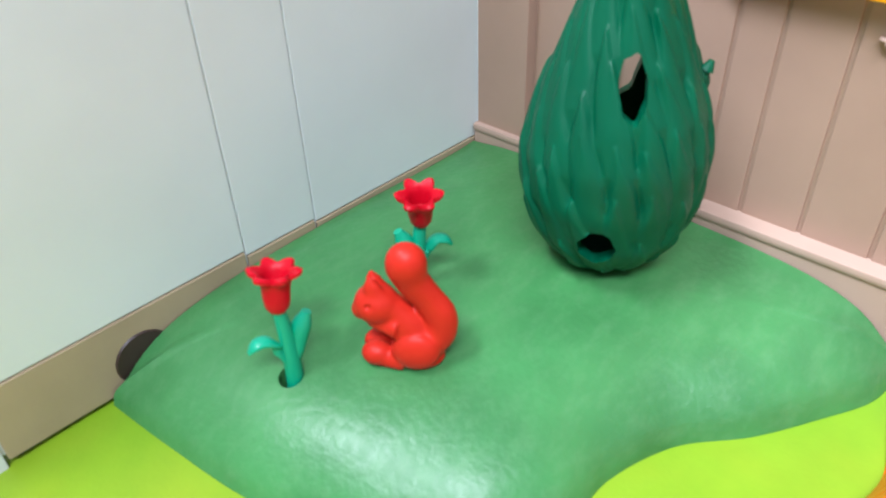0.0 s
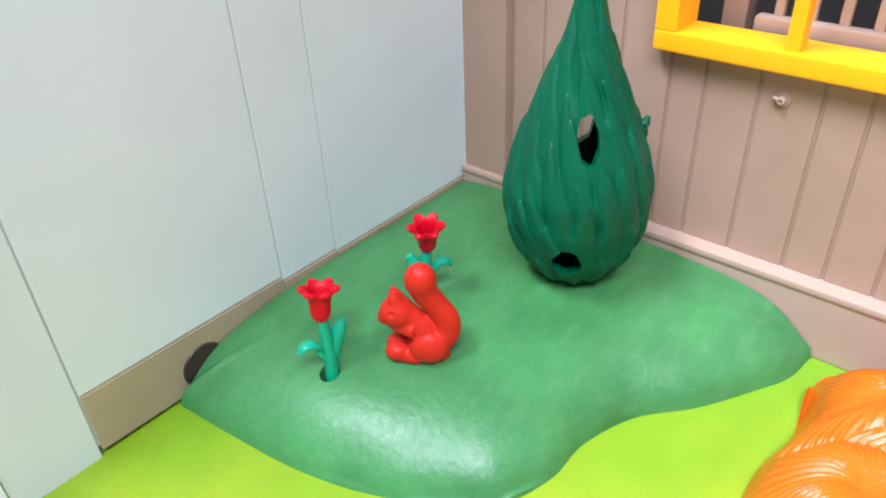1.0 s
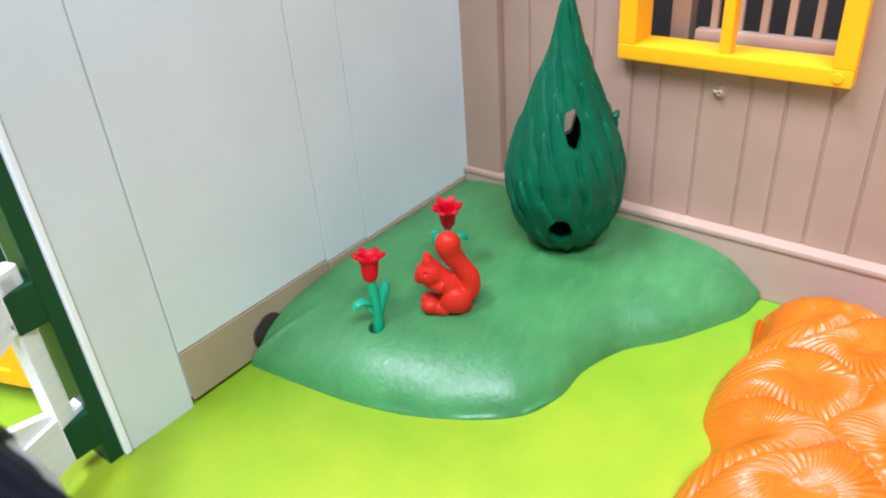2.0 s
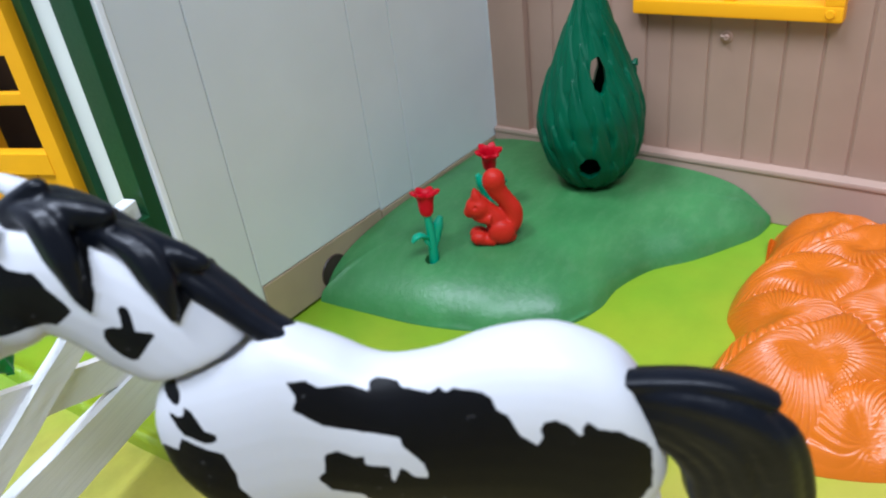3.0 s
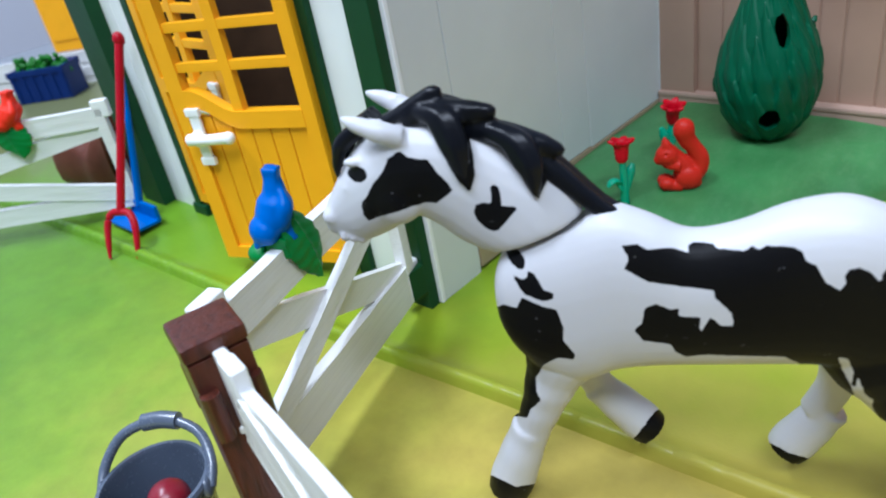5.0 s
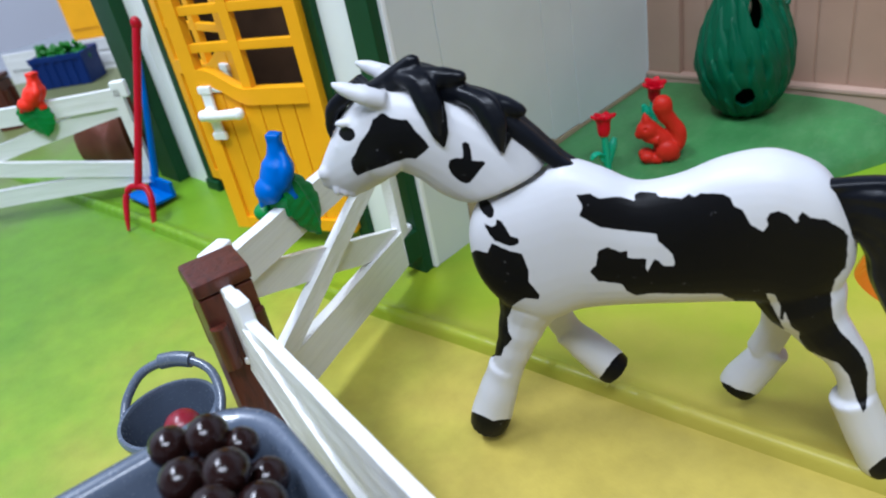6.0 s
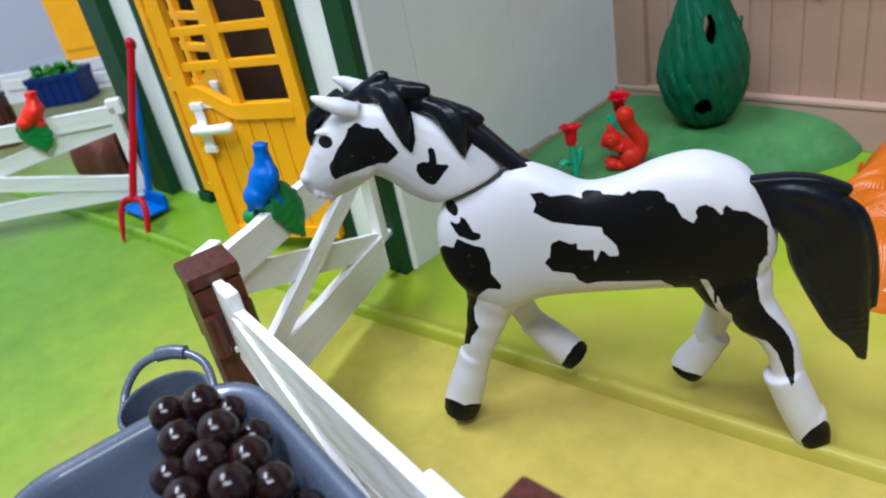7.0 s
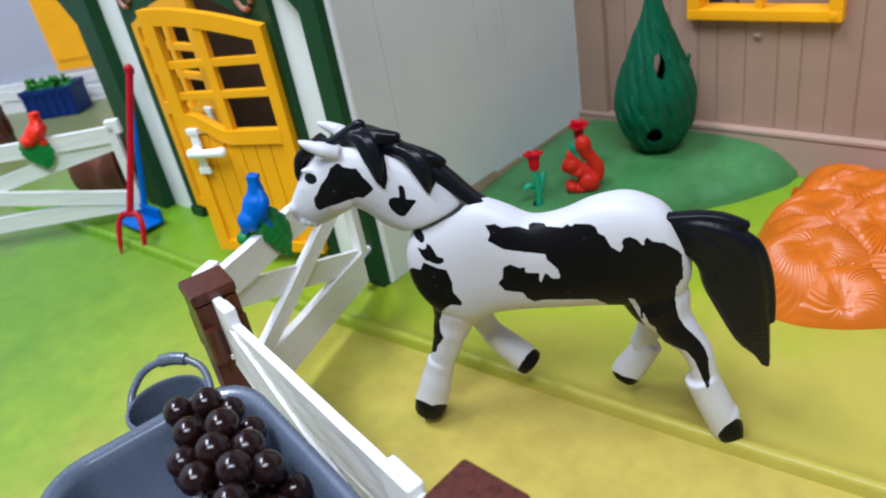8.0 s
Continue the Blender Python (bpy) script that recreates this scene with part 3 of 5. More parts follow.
# the green mound in the corner
def mound(outline, free, centre, height, shoulder, rings, relief=None, per=10, cut=None, soften=0):
    """A moulded heap: rises from its free outline over a rounded shoulder; relief(x, y, d) adds to the height."""
    loop = [Vector((*q, 0)) for q in outline] if not per else smooth_curve(outline, per)
    line = [(v.x, v.y) for v in smooth_curve(free, 12, closed=False)]
    xs, ys = [], []
    c = Vector((*centre, 0))
    for k in range(rings):
        s = 1 - (k / rings) ** 1.35
        for v in loop:
            q = c + (v - c) * s
            xs.append(q.x), ys.append(q.y)
    xs.append(c.x), ys.append(c.y)
    xs, ys = np.array(xs), np.array(ys)
    d = soft_distance(xs, ys, EDGE) * line_distance(xs, ys, line) / (line_distance(xs, ys, line) + 0.0004) if per == 0 else line_distance(xs, ys, line)
    z = height * (1 - np.exp(-(d / shoulder) ** 0.95))
    if relief:
        z = z + relief(xs, ys, d)
    n = len(loop)
    grid = z[:-1].reshape(rings, n)
    for _ in range(soften):
        near = (np.roll(grid, 1, 1) + np.roll(grid, -1, 1)) / 2
        ahead, behind = np.vstack([grid[1:], grid[-1:]]), np.vstack([grid[:1], grid[:-1]])
        step = (near + (ahead + behind) / 2) / 2 - grid
        step[:2] = np.where(grid[:2] > 0.0006, (near - grid)[:2], 0)
        grid = grid + 0.7 * step
    z = np.append(grid.reshape(-1), grid[-1].mean())
    bm = bmesh.new()
    vs = [bm.verts.new(p) for p in zip(xs, ys, z)]
    for k in range(rings - 1):
        for i in range(n):
            a, b = k * n + i, k * n + (i + 1) % n
            bm.faces.new((vs[a], vs[b], vs[b + n], vs[a + n]))
    for i in range(n):
        bm.faces.new((vs[(rings - 1) * n + i], vs[(rings - 1) * n + (i + 1) % n], vs[-1]))
    low = [bm.verts.new((v.x, v.y, -0.0004)) for v in loop]
    for i in range(n):
        bm.faces.new((low[i], low[(i + 1) % n], vs[(i + 1) % n], vs[i]))
    bm.faces.new(low)
    if cut:
        bm = settle(bm, cut=cut)
    return bm


FREE = [(0.0005, -0.1145), (0.018, -0.1125), (0.040, -0.1090), (0.060, -0.1020), (0.0775, -0.0900), (0.0835, -0.0770), (0.0840, -0.0640), (0.0890, -0.0500), (0.0985, -0.0385), (0.1065, -0.0255), (0.1120, -0.0150), (0.1135, -0.0048)]
OUT = [(v.x, v.y) for v in smooth_curve(FREE, 10, closed=False)]
OUT += [(0.1110 - 0.1104 * k / 40, -0.0046) for k in range(41)] + [(0.0006, -0.0075 - 0.1035 * k / 40) for k in range(41)]
EDGE = []
for (ax, ay), (bx, by) in zip(FREE, FREE[1:]):
    n = max(1, round(math.hypot(bx - ax, by - ay) / 0.0004))
    EDGE += [(ax + (bx - ax) * k / n, ay + (by - ay) * k / n) for k in range(n)]
FLOWERS = [(0.0332, -0.0925), (0.0347, -0.0599)]


def hill_z(x, y):
    d = soft_distance(np.array([x]), np.array([y]), EDGE)[0]
    return 0.0146 * (1 - math.exp(-(d / 0.0110) ** 0.95)) + 0.0020 * (1 - math.exp(-d / 0.0006))


holes = bmesh.new()
for x, y in FLOWERS:
    bmesh.ops.create_cone(holes, cap_ends=True, segments=24, radius1=0.0024, radius2=0.0024, depth=0.012, matrix=Matrix.Translation((x, y, hill_z(x, y))))
bm = mound(OUT, FREE, (0.038, -0.048), 0.0146, 0.0110, 60, lambda x, y, d: 0.0020 * (1 - np.exp(-d / 0.0006)) + 0.0003 * np.sin(90 * x + 2) * np.sin(80 * y) - 0.0024 * np.exp(-x / 0.007) * np.clip(d / 0.006, 0, 1), per=0, cut=holes, soften=3)
tagged(new("mound", mesh_of("mound", bm, HILL, 50)), "smooth dark green moulded mound filling the corner", "mound")


# hollow moulded conifer with overlapping leaf relief
def tree_profile(z):
    zs = [0.0, 0.002, 0.005, 0.011, 0.020, 0.028, 0.036, 0.046, 0.056, 0.064, 0.070, 0.075, 0.0790]
    rs = [0.0050, 0.0090, 0.0124, 0.0166, 0.0190, 0.0190, 0.0170, 0.0128, 0.0085, 0.0055, 0.0036, 0.0024, 0.0010]
    return 0.940 * float(np.interp(z, zs, rs))


TREE_AT = (0.0565, -0.0272, 0.0152)


def crown_relief(turns, z, twist):
    """Height of long pointed leaves in rows, each row half a leaf on; a lower leaf's tip lies over the row above."""
    best = np.zeros(turns.shape)
    rows, tall = 0.0100, 0.0250
    for j in range(int(math.floor((z - tall) / rows)), int(math.floor(z / rows)) + 1):
        count = max(6, round(2 * math.pi * tree_profile(min(0.066, max(0.006, j * rows + 0.012))) / 0.0062))
        s = (turns - twist) * count + 0.5 * (j % 2) + 0.37 * j
        i = np.floor(s)
        t = (z - j * rows - 0.0030 * np.sin(2.7 * i + 1.3 * j)) / tall
        ok = (t > 0) & (t < 1)
        t = np.clip(t, 0, 1)
        w = 0.60 * (1 - t ** 2.6) + 0.015
        k = np.clip(np.abs(s - i - 0.5 + 0.16 * np.sin(2.1 * i + j) * (t - 0.5) + 0.05 * np.sin(9 * t + i)) / w, 0, 1)
        lift = np.clip(t / 0.25, 0, 1) * (0.42 + 0.58 * t)
        best = np.maximum(best, np.where(ok & (k < 1), lift * (1 - k ** 3.2) ** 0.55, 0))
    return best


nu, nv = 440, 330
around = np.arange(nu) / nu
level = 0.0790 * np.arange(nv + 1) / nv
girth = np.array([tree_profile(z) for z in level])
for _ in range(60):
    girth[1:-1] = 0.5 * girth[1:-1] + 0.25 * (girth[2:] + girth[:-2])
twist = -np.cumsum(0.24 * (0.0790 / nv) / np.maximum(0.007, girth) / (2 * math.pi))
relief = np.array([crown_relief(around, z, w) for z, w in zip(level, twist)])
for _ in range(2):
    relief = 0.5 * relief + 0.25 * (np.roll(relief, 1, 1) + np.roll(relief, -1, 1))
    relief[1:-1] = 0.6 * relief[1:-1] + 0.2 * (relief[2:] + relief[:-2])
bm = bmesh.new()
rings = []
for z, r, bumps in zip(level, girth, relief):
    rr = r - 0.0014 * min(1, r / 0.006) + 0.0022 * bumps * min(1, r / 0.007)
    rings.append([bm.verts.new((rr[i] * math.cos(2 * math.pi * i / nu), rr[i] * math.sin(2 * math.pi * i / nu), z)) for i in range(nu)])
skin(bm, rings)
bmesh.ops.recalc_face_normals(bm, faces=bm.faces)
inner = []
for q in range(13):
    z = 0.003 + 0.060 * q / 12
    inner.append(ring(bm, (0, 0, z), (1, 0, 0), (0, 1, 0), max(0.002, tree_profile(z) - 0.0028), max(0.002, tree_profile(z) - 0.0028), 40))
for a, b in zip(inner, inner[1:]):
    for i in range(40):
        bm.faces.new((a[i], b[i], b[(i + 1) % 40], a[(i + 1) % 40]))
bm.faces.new(inner[0])
bm.faces.new(inner[-1])
hidden = {v for loop in inner for v in loop}
lining = [f for f in bm.faces if f.verts[0] in hidden]
bmesh.ops.recalc_face_normals(bm, faces=lining)
bmesh.ops.reverse_faces(bm, faces=lining)
cut = bmesh.new()


def opening(angle, z, rx, rz, lean):
    r = tree_profile(z)
    a = radians(angle)
    m = Matrix.Translation((r * math.cos(a), r * math.sin(a), z)) @ pose(0, 0, 0, 0, 0, angle) @ pose(0, 0, 0, lean, 0, 0)
    n = 28
    loops = []
    for x in (-0.006, 0.006):
        loops.append([cut.verts.new(m @ Vector((x, rx * math.cos(2 * math.pi * i / n) * (1 + 0.06 * math.sin(1.5 * i)), rz * math.sin(2 * math.pi * i / n) * (1 + 0.06 * math.cos(1.15 * i))))) for i in range(n)])
    skin(cut, loops)


opening(-52, 0.0436, 0.0023, 0.0056, 4)
opening(-65, 0.0130, 0.0035, 0.0042, -14)
opening(124, 0.0385, 0.0040, 0.0085, 0)
out = bmesh.new()
work = bpy.data.meshes.new("tree_work")
bm.to_mesh(work)
bm.free()
shell, cutter = new("tree_work", work), None
cm = bpy.data.meshes.new("cut_work")
bmesh.ops.recalc_face_normals(cut, faces=cut.faces)
cut.to_mesh(cm)
cut.free()
cutter = new("cut_work", cm)
mod = shell.modifiers.new("cut", "BOOLEAN")
mod.operation, mod.object, mod.solver = "DIFFERENCE", cutter, "EXACT"
out.from_mesh(shell.evaluated_get(bpy.context.evaluated_depsgraph_get()).to_mesh())
bpy.data.objects.remove(shell)
bpy.data.objects.remove(cutter)
tree = thing("tree", TREE_AT, "glossy green hollow moulded conifer with leaf relief and holes", "toy tree")
me = bpy.data.meshes.new("crown")
out.to_mesh(me)
out.free()
me.materials.append(TREE)
me.shade_smooth()
me.set_sharp_from_angle(angle=radians(50))
crown = new("crown", me)
crown.parent = tree
for ang, z, l in ((38, 0.0415, 0.0024), (196, 0.0215, 0.0016)):
    bm = bmesh.new()
    a = radians(ang)
    r = tree_profile(z)
    p = lambda d, h, s=0.0: (math.cos(a) * (r - 0.001 + d) - math.sin(a) * s, math.sin(a) * (r - 0.001 + d) + math.cos(a) * s, z + h)
    tube(bm, [p(0, -0.001), p(l * 0.6, 0.0), p(l, 0.0022)], [0.0018, 0.0015, 0.0006], n=10)
    tube(bm, [p(0.001, -0.0005), p(l * 0.7, -0.0018), p(l * 0.85, -0.0034)], [0.0015, 0.0011, 0.0005], n=10)
    part("branch", bm, TREE, tree)


# red bell flowers on green stems, stuck into the mound
def flower(x, y, turn, tall, lean=0.0, nod=0.0):
    z = hill_z(x, y)
    ob = thing("flower", (x, y, z - 0.002), "red bell flower on a green stem stuck in the mound", "flower", "flowers on the mound", turn)
    bm = bmesh.new()
    tube(bm, [(0.0006, 0, -0.001), (0.0004, 0, 0.006), (0, 0, 0.012), (-0.0008, 0, tall)], [0.0017, 0.0016, 0.0014, 0.0011], n=14)
    part("stem", bm, STEM, ob)
    # one leaf arches out and down, the other stands up close to the stem
    for pts, radii, side in (([(0.0002, 0, 0.0045), (-0.0016, -0.0003, 0.0095), (-0.0034, -0.0005, 0.0118), (-0.0054, -0.0006, 0.0116), (-0.0066, -0.0006, 0.0102)], [0.0010, 0.0013, 0.0015, 0.0015, 0.0008], (-0.5, 0, 1)),
                             ([(0.0004, 0, 0.0050), (0.0018, 0.0004, 0.0090), (0.0028, 0.0006, 0.0130), (0.0040, 0.0006, 0.0160)], [0.0010, 0.0014, 0.0017, 0.0008], (1, 0, -0.3))):
        bm = bmesh.new()
        tube(bm, pts, radii, flat=0.55 if side[0] < 0 else 1.1, side=side, n=12)
        part("leaf", bm, STEM, ob)
    bm = bmesh.new()
    n, rows = 60, []
    prof = [(0.0002, 0.0), (0.0018, 0.0002), (0.0026, 0.0011), (0.0029, 0.0026), (0.0030, 0.0042), (0.0033, 0.0053), (0.0042, 0.0060), (0.0051, 0.0061),
            (0.0052, 0.0067), (0.0046, 0.0071), (0.0034, 0.0069), (0.0024, 0.0060), (0.0018, 0.0035), (0.0002, 0.0024)]
    for i, (r, h) in enumerate(prof):
        flare = max(0.0, (r - 0.0029) / 0.0019)
        row = []
        for k in range(n):
            a = 2 * math.pi * k / n
            lobe = 0.5 + 0.5 * math.cos(6 * a)
            rr = r + flare * (0.0016 * lobe ** 0.7 - 0.0011)
            row.append(bm.verts.new((rr * math.cos(a), rr * math.sin(a), h + flare * 0.0005 * lobe)))
        rows.append(row)
    skin(bm, rows)
    bmesh.ops.transform(bm, matrix=pose(-0.0008, 0, tall - 0.0012, 0, 0, 0) @ pose(0, 0, 0, 0, 0, 44 - turn) @ pose(0, 0, 0, nod, 0, 0) @ Matrix.Diagonal((0.81, 0.81, 1.12, 1)), verts=bm.verts)
    part("blossom", bm, RED, ob, "red six-petalled bell")
    ob.matrix_world = pose(x, y, z - 0.002, 0, 0, 44) @ pose(0, 0, 0, 0, lean, turn - 44)


flower(*FLOWERS[0], 62, 0.0188, 3, -8)
flower(*FLOWERS[1], 236, 0.0176, 0.5, 12)


# squirrel figure
def squirrel(at, turn):
    bm = bmesh.new()
    mm = 0.001
    B = lambda x, z, r, s=(1, 0.85, 1), y=0.0: ball(bm, (x * mm, y * mm, z * mm), r * mm, s)
    T = lambda pts, flat=0.9, n=18: tube(bm, [(x * mm, y * mm, z * mm) for x, y, z, r in pts], [r * mm for x, y, z, r in pts], flat=flat, side=(0, 1, 0), n=n)
    B(0.2, 4.0, 4.7, (1.05, 0.95, 0.95)), B(0.2, 1.2, 4.4, (1.1, 0.95, 0.4))
    T([(0.4, 0, 4.5, 4.7), (-1.6, 0, 8.4, 4.0), (-4.2, 0, 11.8, 3.3), (-6.4, 0, 13.6, 3.4)], 0.88)
    B(-7.2, 13.6, 4.3, (1.0, 0.88, 0.98)), B(-9.9, 12.2, 2.3, (0.95, 0.9, 0.95))
    for y in (-2.4, 2.4):
        B(-0.2, 4.6, 4.2, (1.08, 0.60, 1.05), y * 1.2)
        T([(-8.3, y * 0.70, 2.5, 2.55), (-6.4, y * 0.80, 1.9, 2.1), (-2.5, y, 1.5, 2.2)], 0.95, 14)
        T([(-3.2, y * 1.0, 9.6, 2.3), (-6.2, y * 0.7, 9.9, 1.6), (-8.8, y * 0.35, 10.4, 1.2)], 0.9, 14)
        T([(-7.0, y * 0.45, 15.8, 2.5), (-7.6, y * 0.45, 18.0, 1.7), (-8.0, y * 0.42, 20.4, 0.5)], 0.7, 12)
    T([(0.8, 0, 3.0, 3.0), (3.6, 0, 6.6, 3.4), (4.2, 0, 11.0, 3.2), (2.0, 0, 15.4, 2.9), (-0.4, 0, 19.0, 3.2), (-1.4, 0, 22.6, 3.8), (-1.5, 0, 24.6, 3.3)], 0.9)
    B(-1.4, 23.2, 3.8, (0.98, 0.9, 1.05)), B(-7.8, 2.7, 2.6, (1.15, 1.0, 0.95), -1.6), B(-7.8, 2.7, 2.6, (1.15, 1.0, 0.95), 1.6)
    out = settle(bm, 0.00040, 5, 0.5)
    for v in out.verts:
        d = math.hypot(v.co.x + 0.0083, v.co.z - 0.0150)
        if d < 0.0008 and abs(v.co.y) > 0.001:
            v.co.y *= 0.70 + 0.30 * d / 0.0008
    bmesh.ops.scale(out, vec=(0.96, 0.95, 0.935), verts=out.verts)
    ob = new("squirrel_figure", mesh_of("squirrel_figure", out, SQUIRREL, 0))
    ob.data.shade_smooth()
    ob.matrix_world = pose(*at, 0, 0, turn)
    tagged(ob, "orange-red moulded squirrel figure sitting on the mound", "squirrel figure")


squirrel((0.0485, -0.0745, hill_z(0.0485, -0.0745) - 0.0003), 38)

# heap of orange hay: tufts with strands that run out from their centres
HAY_OUT = [(0.1175, -0.0150), (0.1190, -0.0330), (0.1165, -0.0480), (0.1180, -0.0640), (0.1235, -0.0740), (0.1215, -0.0880), (0.1230, -0.1000), (0.1330, -0.1090), (0.1480, -0.1120), (0.1620, -0.1080),
           (0.1760, -0.1000), (0.1900, -0.0940), (0.2100, -0.0920), (0.2280, -0.0780), (0.2300, -0.0550), (0.2360, -0.0300), (0.2200, -0.0100), (0.1900, -0.0080), (0.1600, -0.0070), (0.1300, -0.0070)]
TUFTS = [(0.1380, -0.0560), (0.1480, -0.0930), (0.1285, -0.0250), (0.1680, -0.0330), (0.1800, -0.0830), (0.2050, -0.0450), (0.2080, -0.0900), (0.1950, -0.0180), (0.1275, -0.0770), (0.1600, -0.0640), (0.1640, -0.1000), (0.1480, -0.0360)]


def strands(x, y, d):
    x, y = x + 0.0024 * np.sin(120 * y + 1) + 0.0012 * np.sin(260 * y + 90 * x), y + 0.0026 * np.sin(110 * x + 2) + 0.0012 * np.sin(240 * x - 80 * y)
    first, second = np.full(x.shape, 9.0), np.full(x.shape, 9.0)
    owner = np.zeros(x.shape, int)
    for i, (cx, cy) in enumerate(TUFTS):
        q = np.hypot(x - cx, (y - cy) * 1.1)
        closer = q < first
        second = np.where(closer, first, np.minimum(second, q))
        owner = np.where(closer, i, owner)
        first = np.where(closer, q, first)
    z = np.zeros(x.shape)
    for i, (cx, cy) in enumerate(TUFTS):
        a = np.arctan2(y - cy, x - cx)
        r = np.hypot(x - cx, y - cy)
        a = a + 0.5 * np.sin(i * 2.1 + 0.6) * r / 0.03 + 0.10 * np.sin(r / 0.004 + i)
        s = a * (24 + i % 3) + 1.5 * np.sin(3 * a + i) + 0.8 * np.sin(5 * a + 2 * i)
        wave = np.abs(np.sin(s)) ** 0.75 * (0.8 + 0.2 * np.sin(7 * a + i))
        z = np.where(owner == i, 0.00125 * wave * np.clip(r / 0.009, 0, 1) - 0.0022 * np.exp(-(r / 0.006) ** 2), z)
    seam = np.clip((second - first) / 0.008, 0, 1)
    swell = 0.0019 * np.sin(95 * x + 1) * np.sin(80 * y + 2)
    return (z + swell - 0.0020 * (1 - seam) ** 2) * np.clip(d / 0.004, 0, 1)


bm = mound(HAY_OUT, HAY_OUT + [HAY_OUT[0]], (0.170, -0.058), 0.0205, 0.0090, 190, strands, per=40)
tagged(new("hay_mound", mesh_of("hay_mound", bm, HAY, 0)), "glossy orange moulded heap of hay strands", "hay heap").data.shade_smooth()



# the toy horse: x runs from head (-) to tail (+), -y is its shown flank, millimetres
def horse(at, turn):
    mm = 0.001
    N0 = -0.0062

    def V(a, z, n=0.0):
        return Vector(((a - 1.7) * mm, N0 - n * mm, (0.947 * z - 3.3) * mm))

    def U(a, z, n=0.0):
        return Vector((a * mm, -n * mm, z * mm))

    bm = bmesh.new()

    def section(lo, hi, w, power=2.0):
        """A ring between the lower and the upper point of the outline, w wide."""
        p, q = V(*lo), V(*hi)
        return ring(bm, (p + q) / 2, (q - p).normalized(), (0, 1, 0), (q - p).length / 2, w * mm, 24, power)

    trunk = [(-35.7, 53.5, 60.4, 2.6), (-35.1, 50.5, 63.6, 4.8), (-33.0, 45.4, 67.2, 6.4), (-28.4, 39.6, 70.4, 7.4), (-22.6, 36.4, 73.0, 7.6), (-17.6, 37.6, 74.6, 7.6), (-13.0, 39.9, 75.9, 7.5), (-6.6, 41.1, 73.5, 7.3), (0.4, 41.8, 70.1, 7.2), (8.4, 42.3, 71.3, 7.4), (16.4, 42.9, 74.6, 8.0), (24.4, 43.0, 75.9, 8.5), (30.4, 40.5, 74.2, 8.2), (34.6, 43, 71.3, 7.4), (37.6, 45.5, 66.6, 6.2), (39.4, 48.5, 62.5, 4.6), (40.6, 51.5, 58.4, 2.6)]
    skin(bm, [ring(bm, U(a, (lo + hi) / 2, 8.0), (0, 0, 1), (0, 1, 0), (hi - lo) / 2 * mm, w * mm, 36, 2.5) for a, lo, hi, w in fair(trunk, 4)])

    def limb(pts):
        tube(bm, [U(a, z, n) for a, z, n, r in pts], [r * mm for a, z, n, r in pts], flat=0.9, side=(0, 1, 0), n=16)

    def foot(top, end, r0, r1, n, tip=0.92):
        """A boot from top to end with a lip at its upper edge; the sole is levelled later."""
        (a0, z0), (a1, z1) = top, end
        A, B = U(a0, z0, n), U(a1, z1, n)
        tube(bm, [A, A + (B - A) * 0.05, A + (B - A) * 0.16, A + (B - A) * 0.50, A + (B - A) * 0.85, A + (B - A) * 1.08],
             [r0 * mm * 1.0, r0 * mm * 1.03, r0 * mm * 1.02, (r0 + r1) / 2 * mm * 1.04, r1 * mm, r1 * mm * tip], n=20)

    limb([(-21.8, 48, 5.6, 9.6), (-24.6, 41, 6.6, 8.0), (-27.4, 34, 7.6, 5.7), (-29.8, 27.5, 8.0, 4.6), (-32.3, 21, 7.9, 4.0), (-34, 15, 7.6, 3.6)])
    foot((-33.1, 20.8), (-40.2, 0.9), 4.2, 5.4, 7.6)
    limb([(28, 52, 5.0, 11.8), (32.2, 43.5, 8, 8.6), (36.2, 36.6, 10, 5.5), (41.0, 30.4, 11, 4.2), (43.4, 23.5, 11.5, 3.6), (44, 15, 11.5, 3.5)])
    foot((42.8, 20.3), (51.0, -1.2), 4.6, 4.6, 11.5, 0.70)
    ball(bm, U(48.9, 6.4, 11.5), 4.5 * mm)
    limb([(-24, 47, 1.5, 8.0), (-23.4, 38.5, -1.5, 5.6), (-22.3, 31.2, -3.8, 4.2), (-20.2, 24.6, -4.5, 3.7), (-15.3, 16.9, -4.5, 3.6)])
    foot((-19.6, 22.6), (-8.6, 10.6), 3.8, 4.8, -4.5)
    limb([(27, 50, 1.5, 9.0), (28.8, 41, -1.5, 6.6), (30.2, 32.4, -3.6, 4.5), (29.2, 24.6, -4.5, 3.7), (26.3, 17.8, -4.5, 3.6)])
    foot((29.4, 19.0), (21.6, 7.0), 3.9, 4.8, -4.5)
    body = settle(bm, 0.00050, 3, 0.5)
    for v in body.verts:
        v.co.z = max(v.co.z, (4.6 if v.co.y > 0 else -1.4 if v.co.x < 0 else -2.9) * mm) if v.co.z < 0.012 else v.co.z

    bm = bmesh.new()
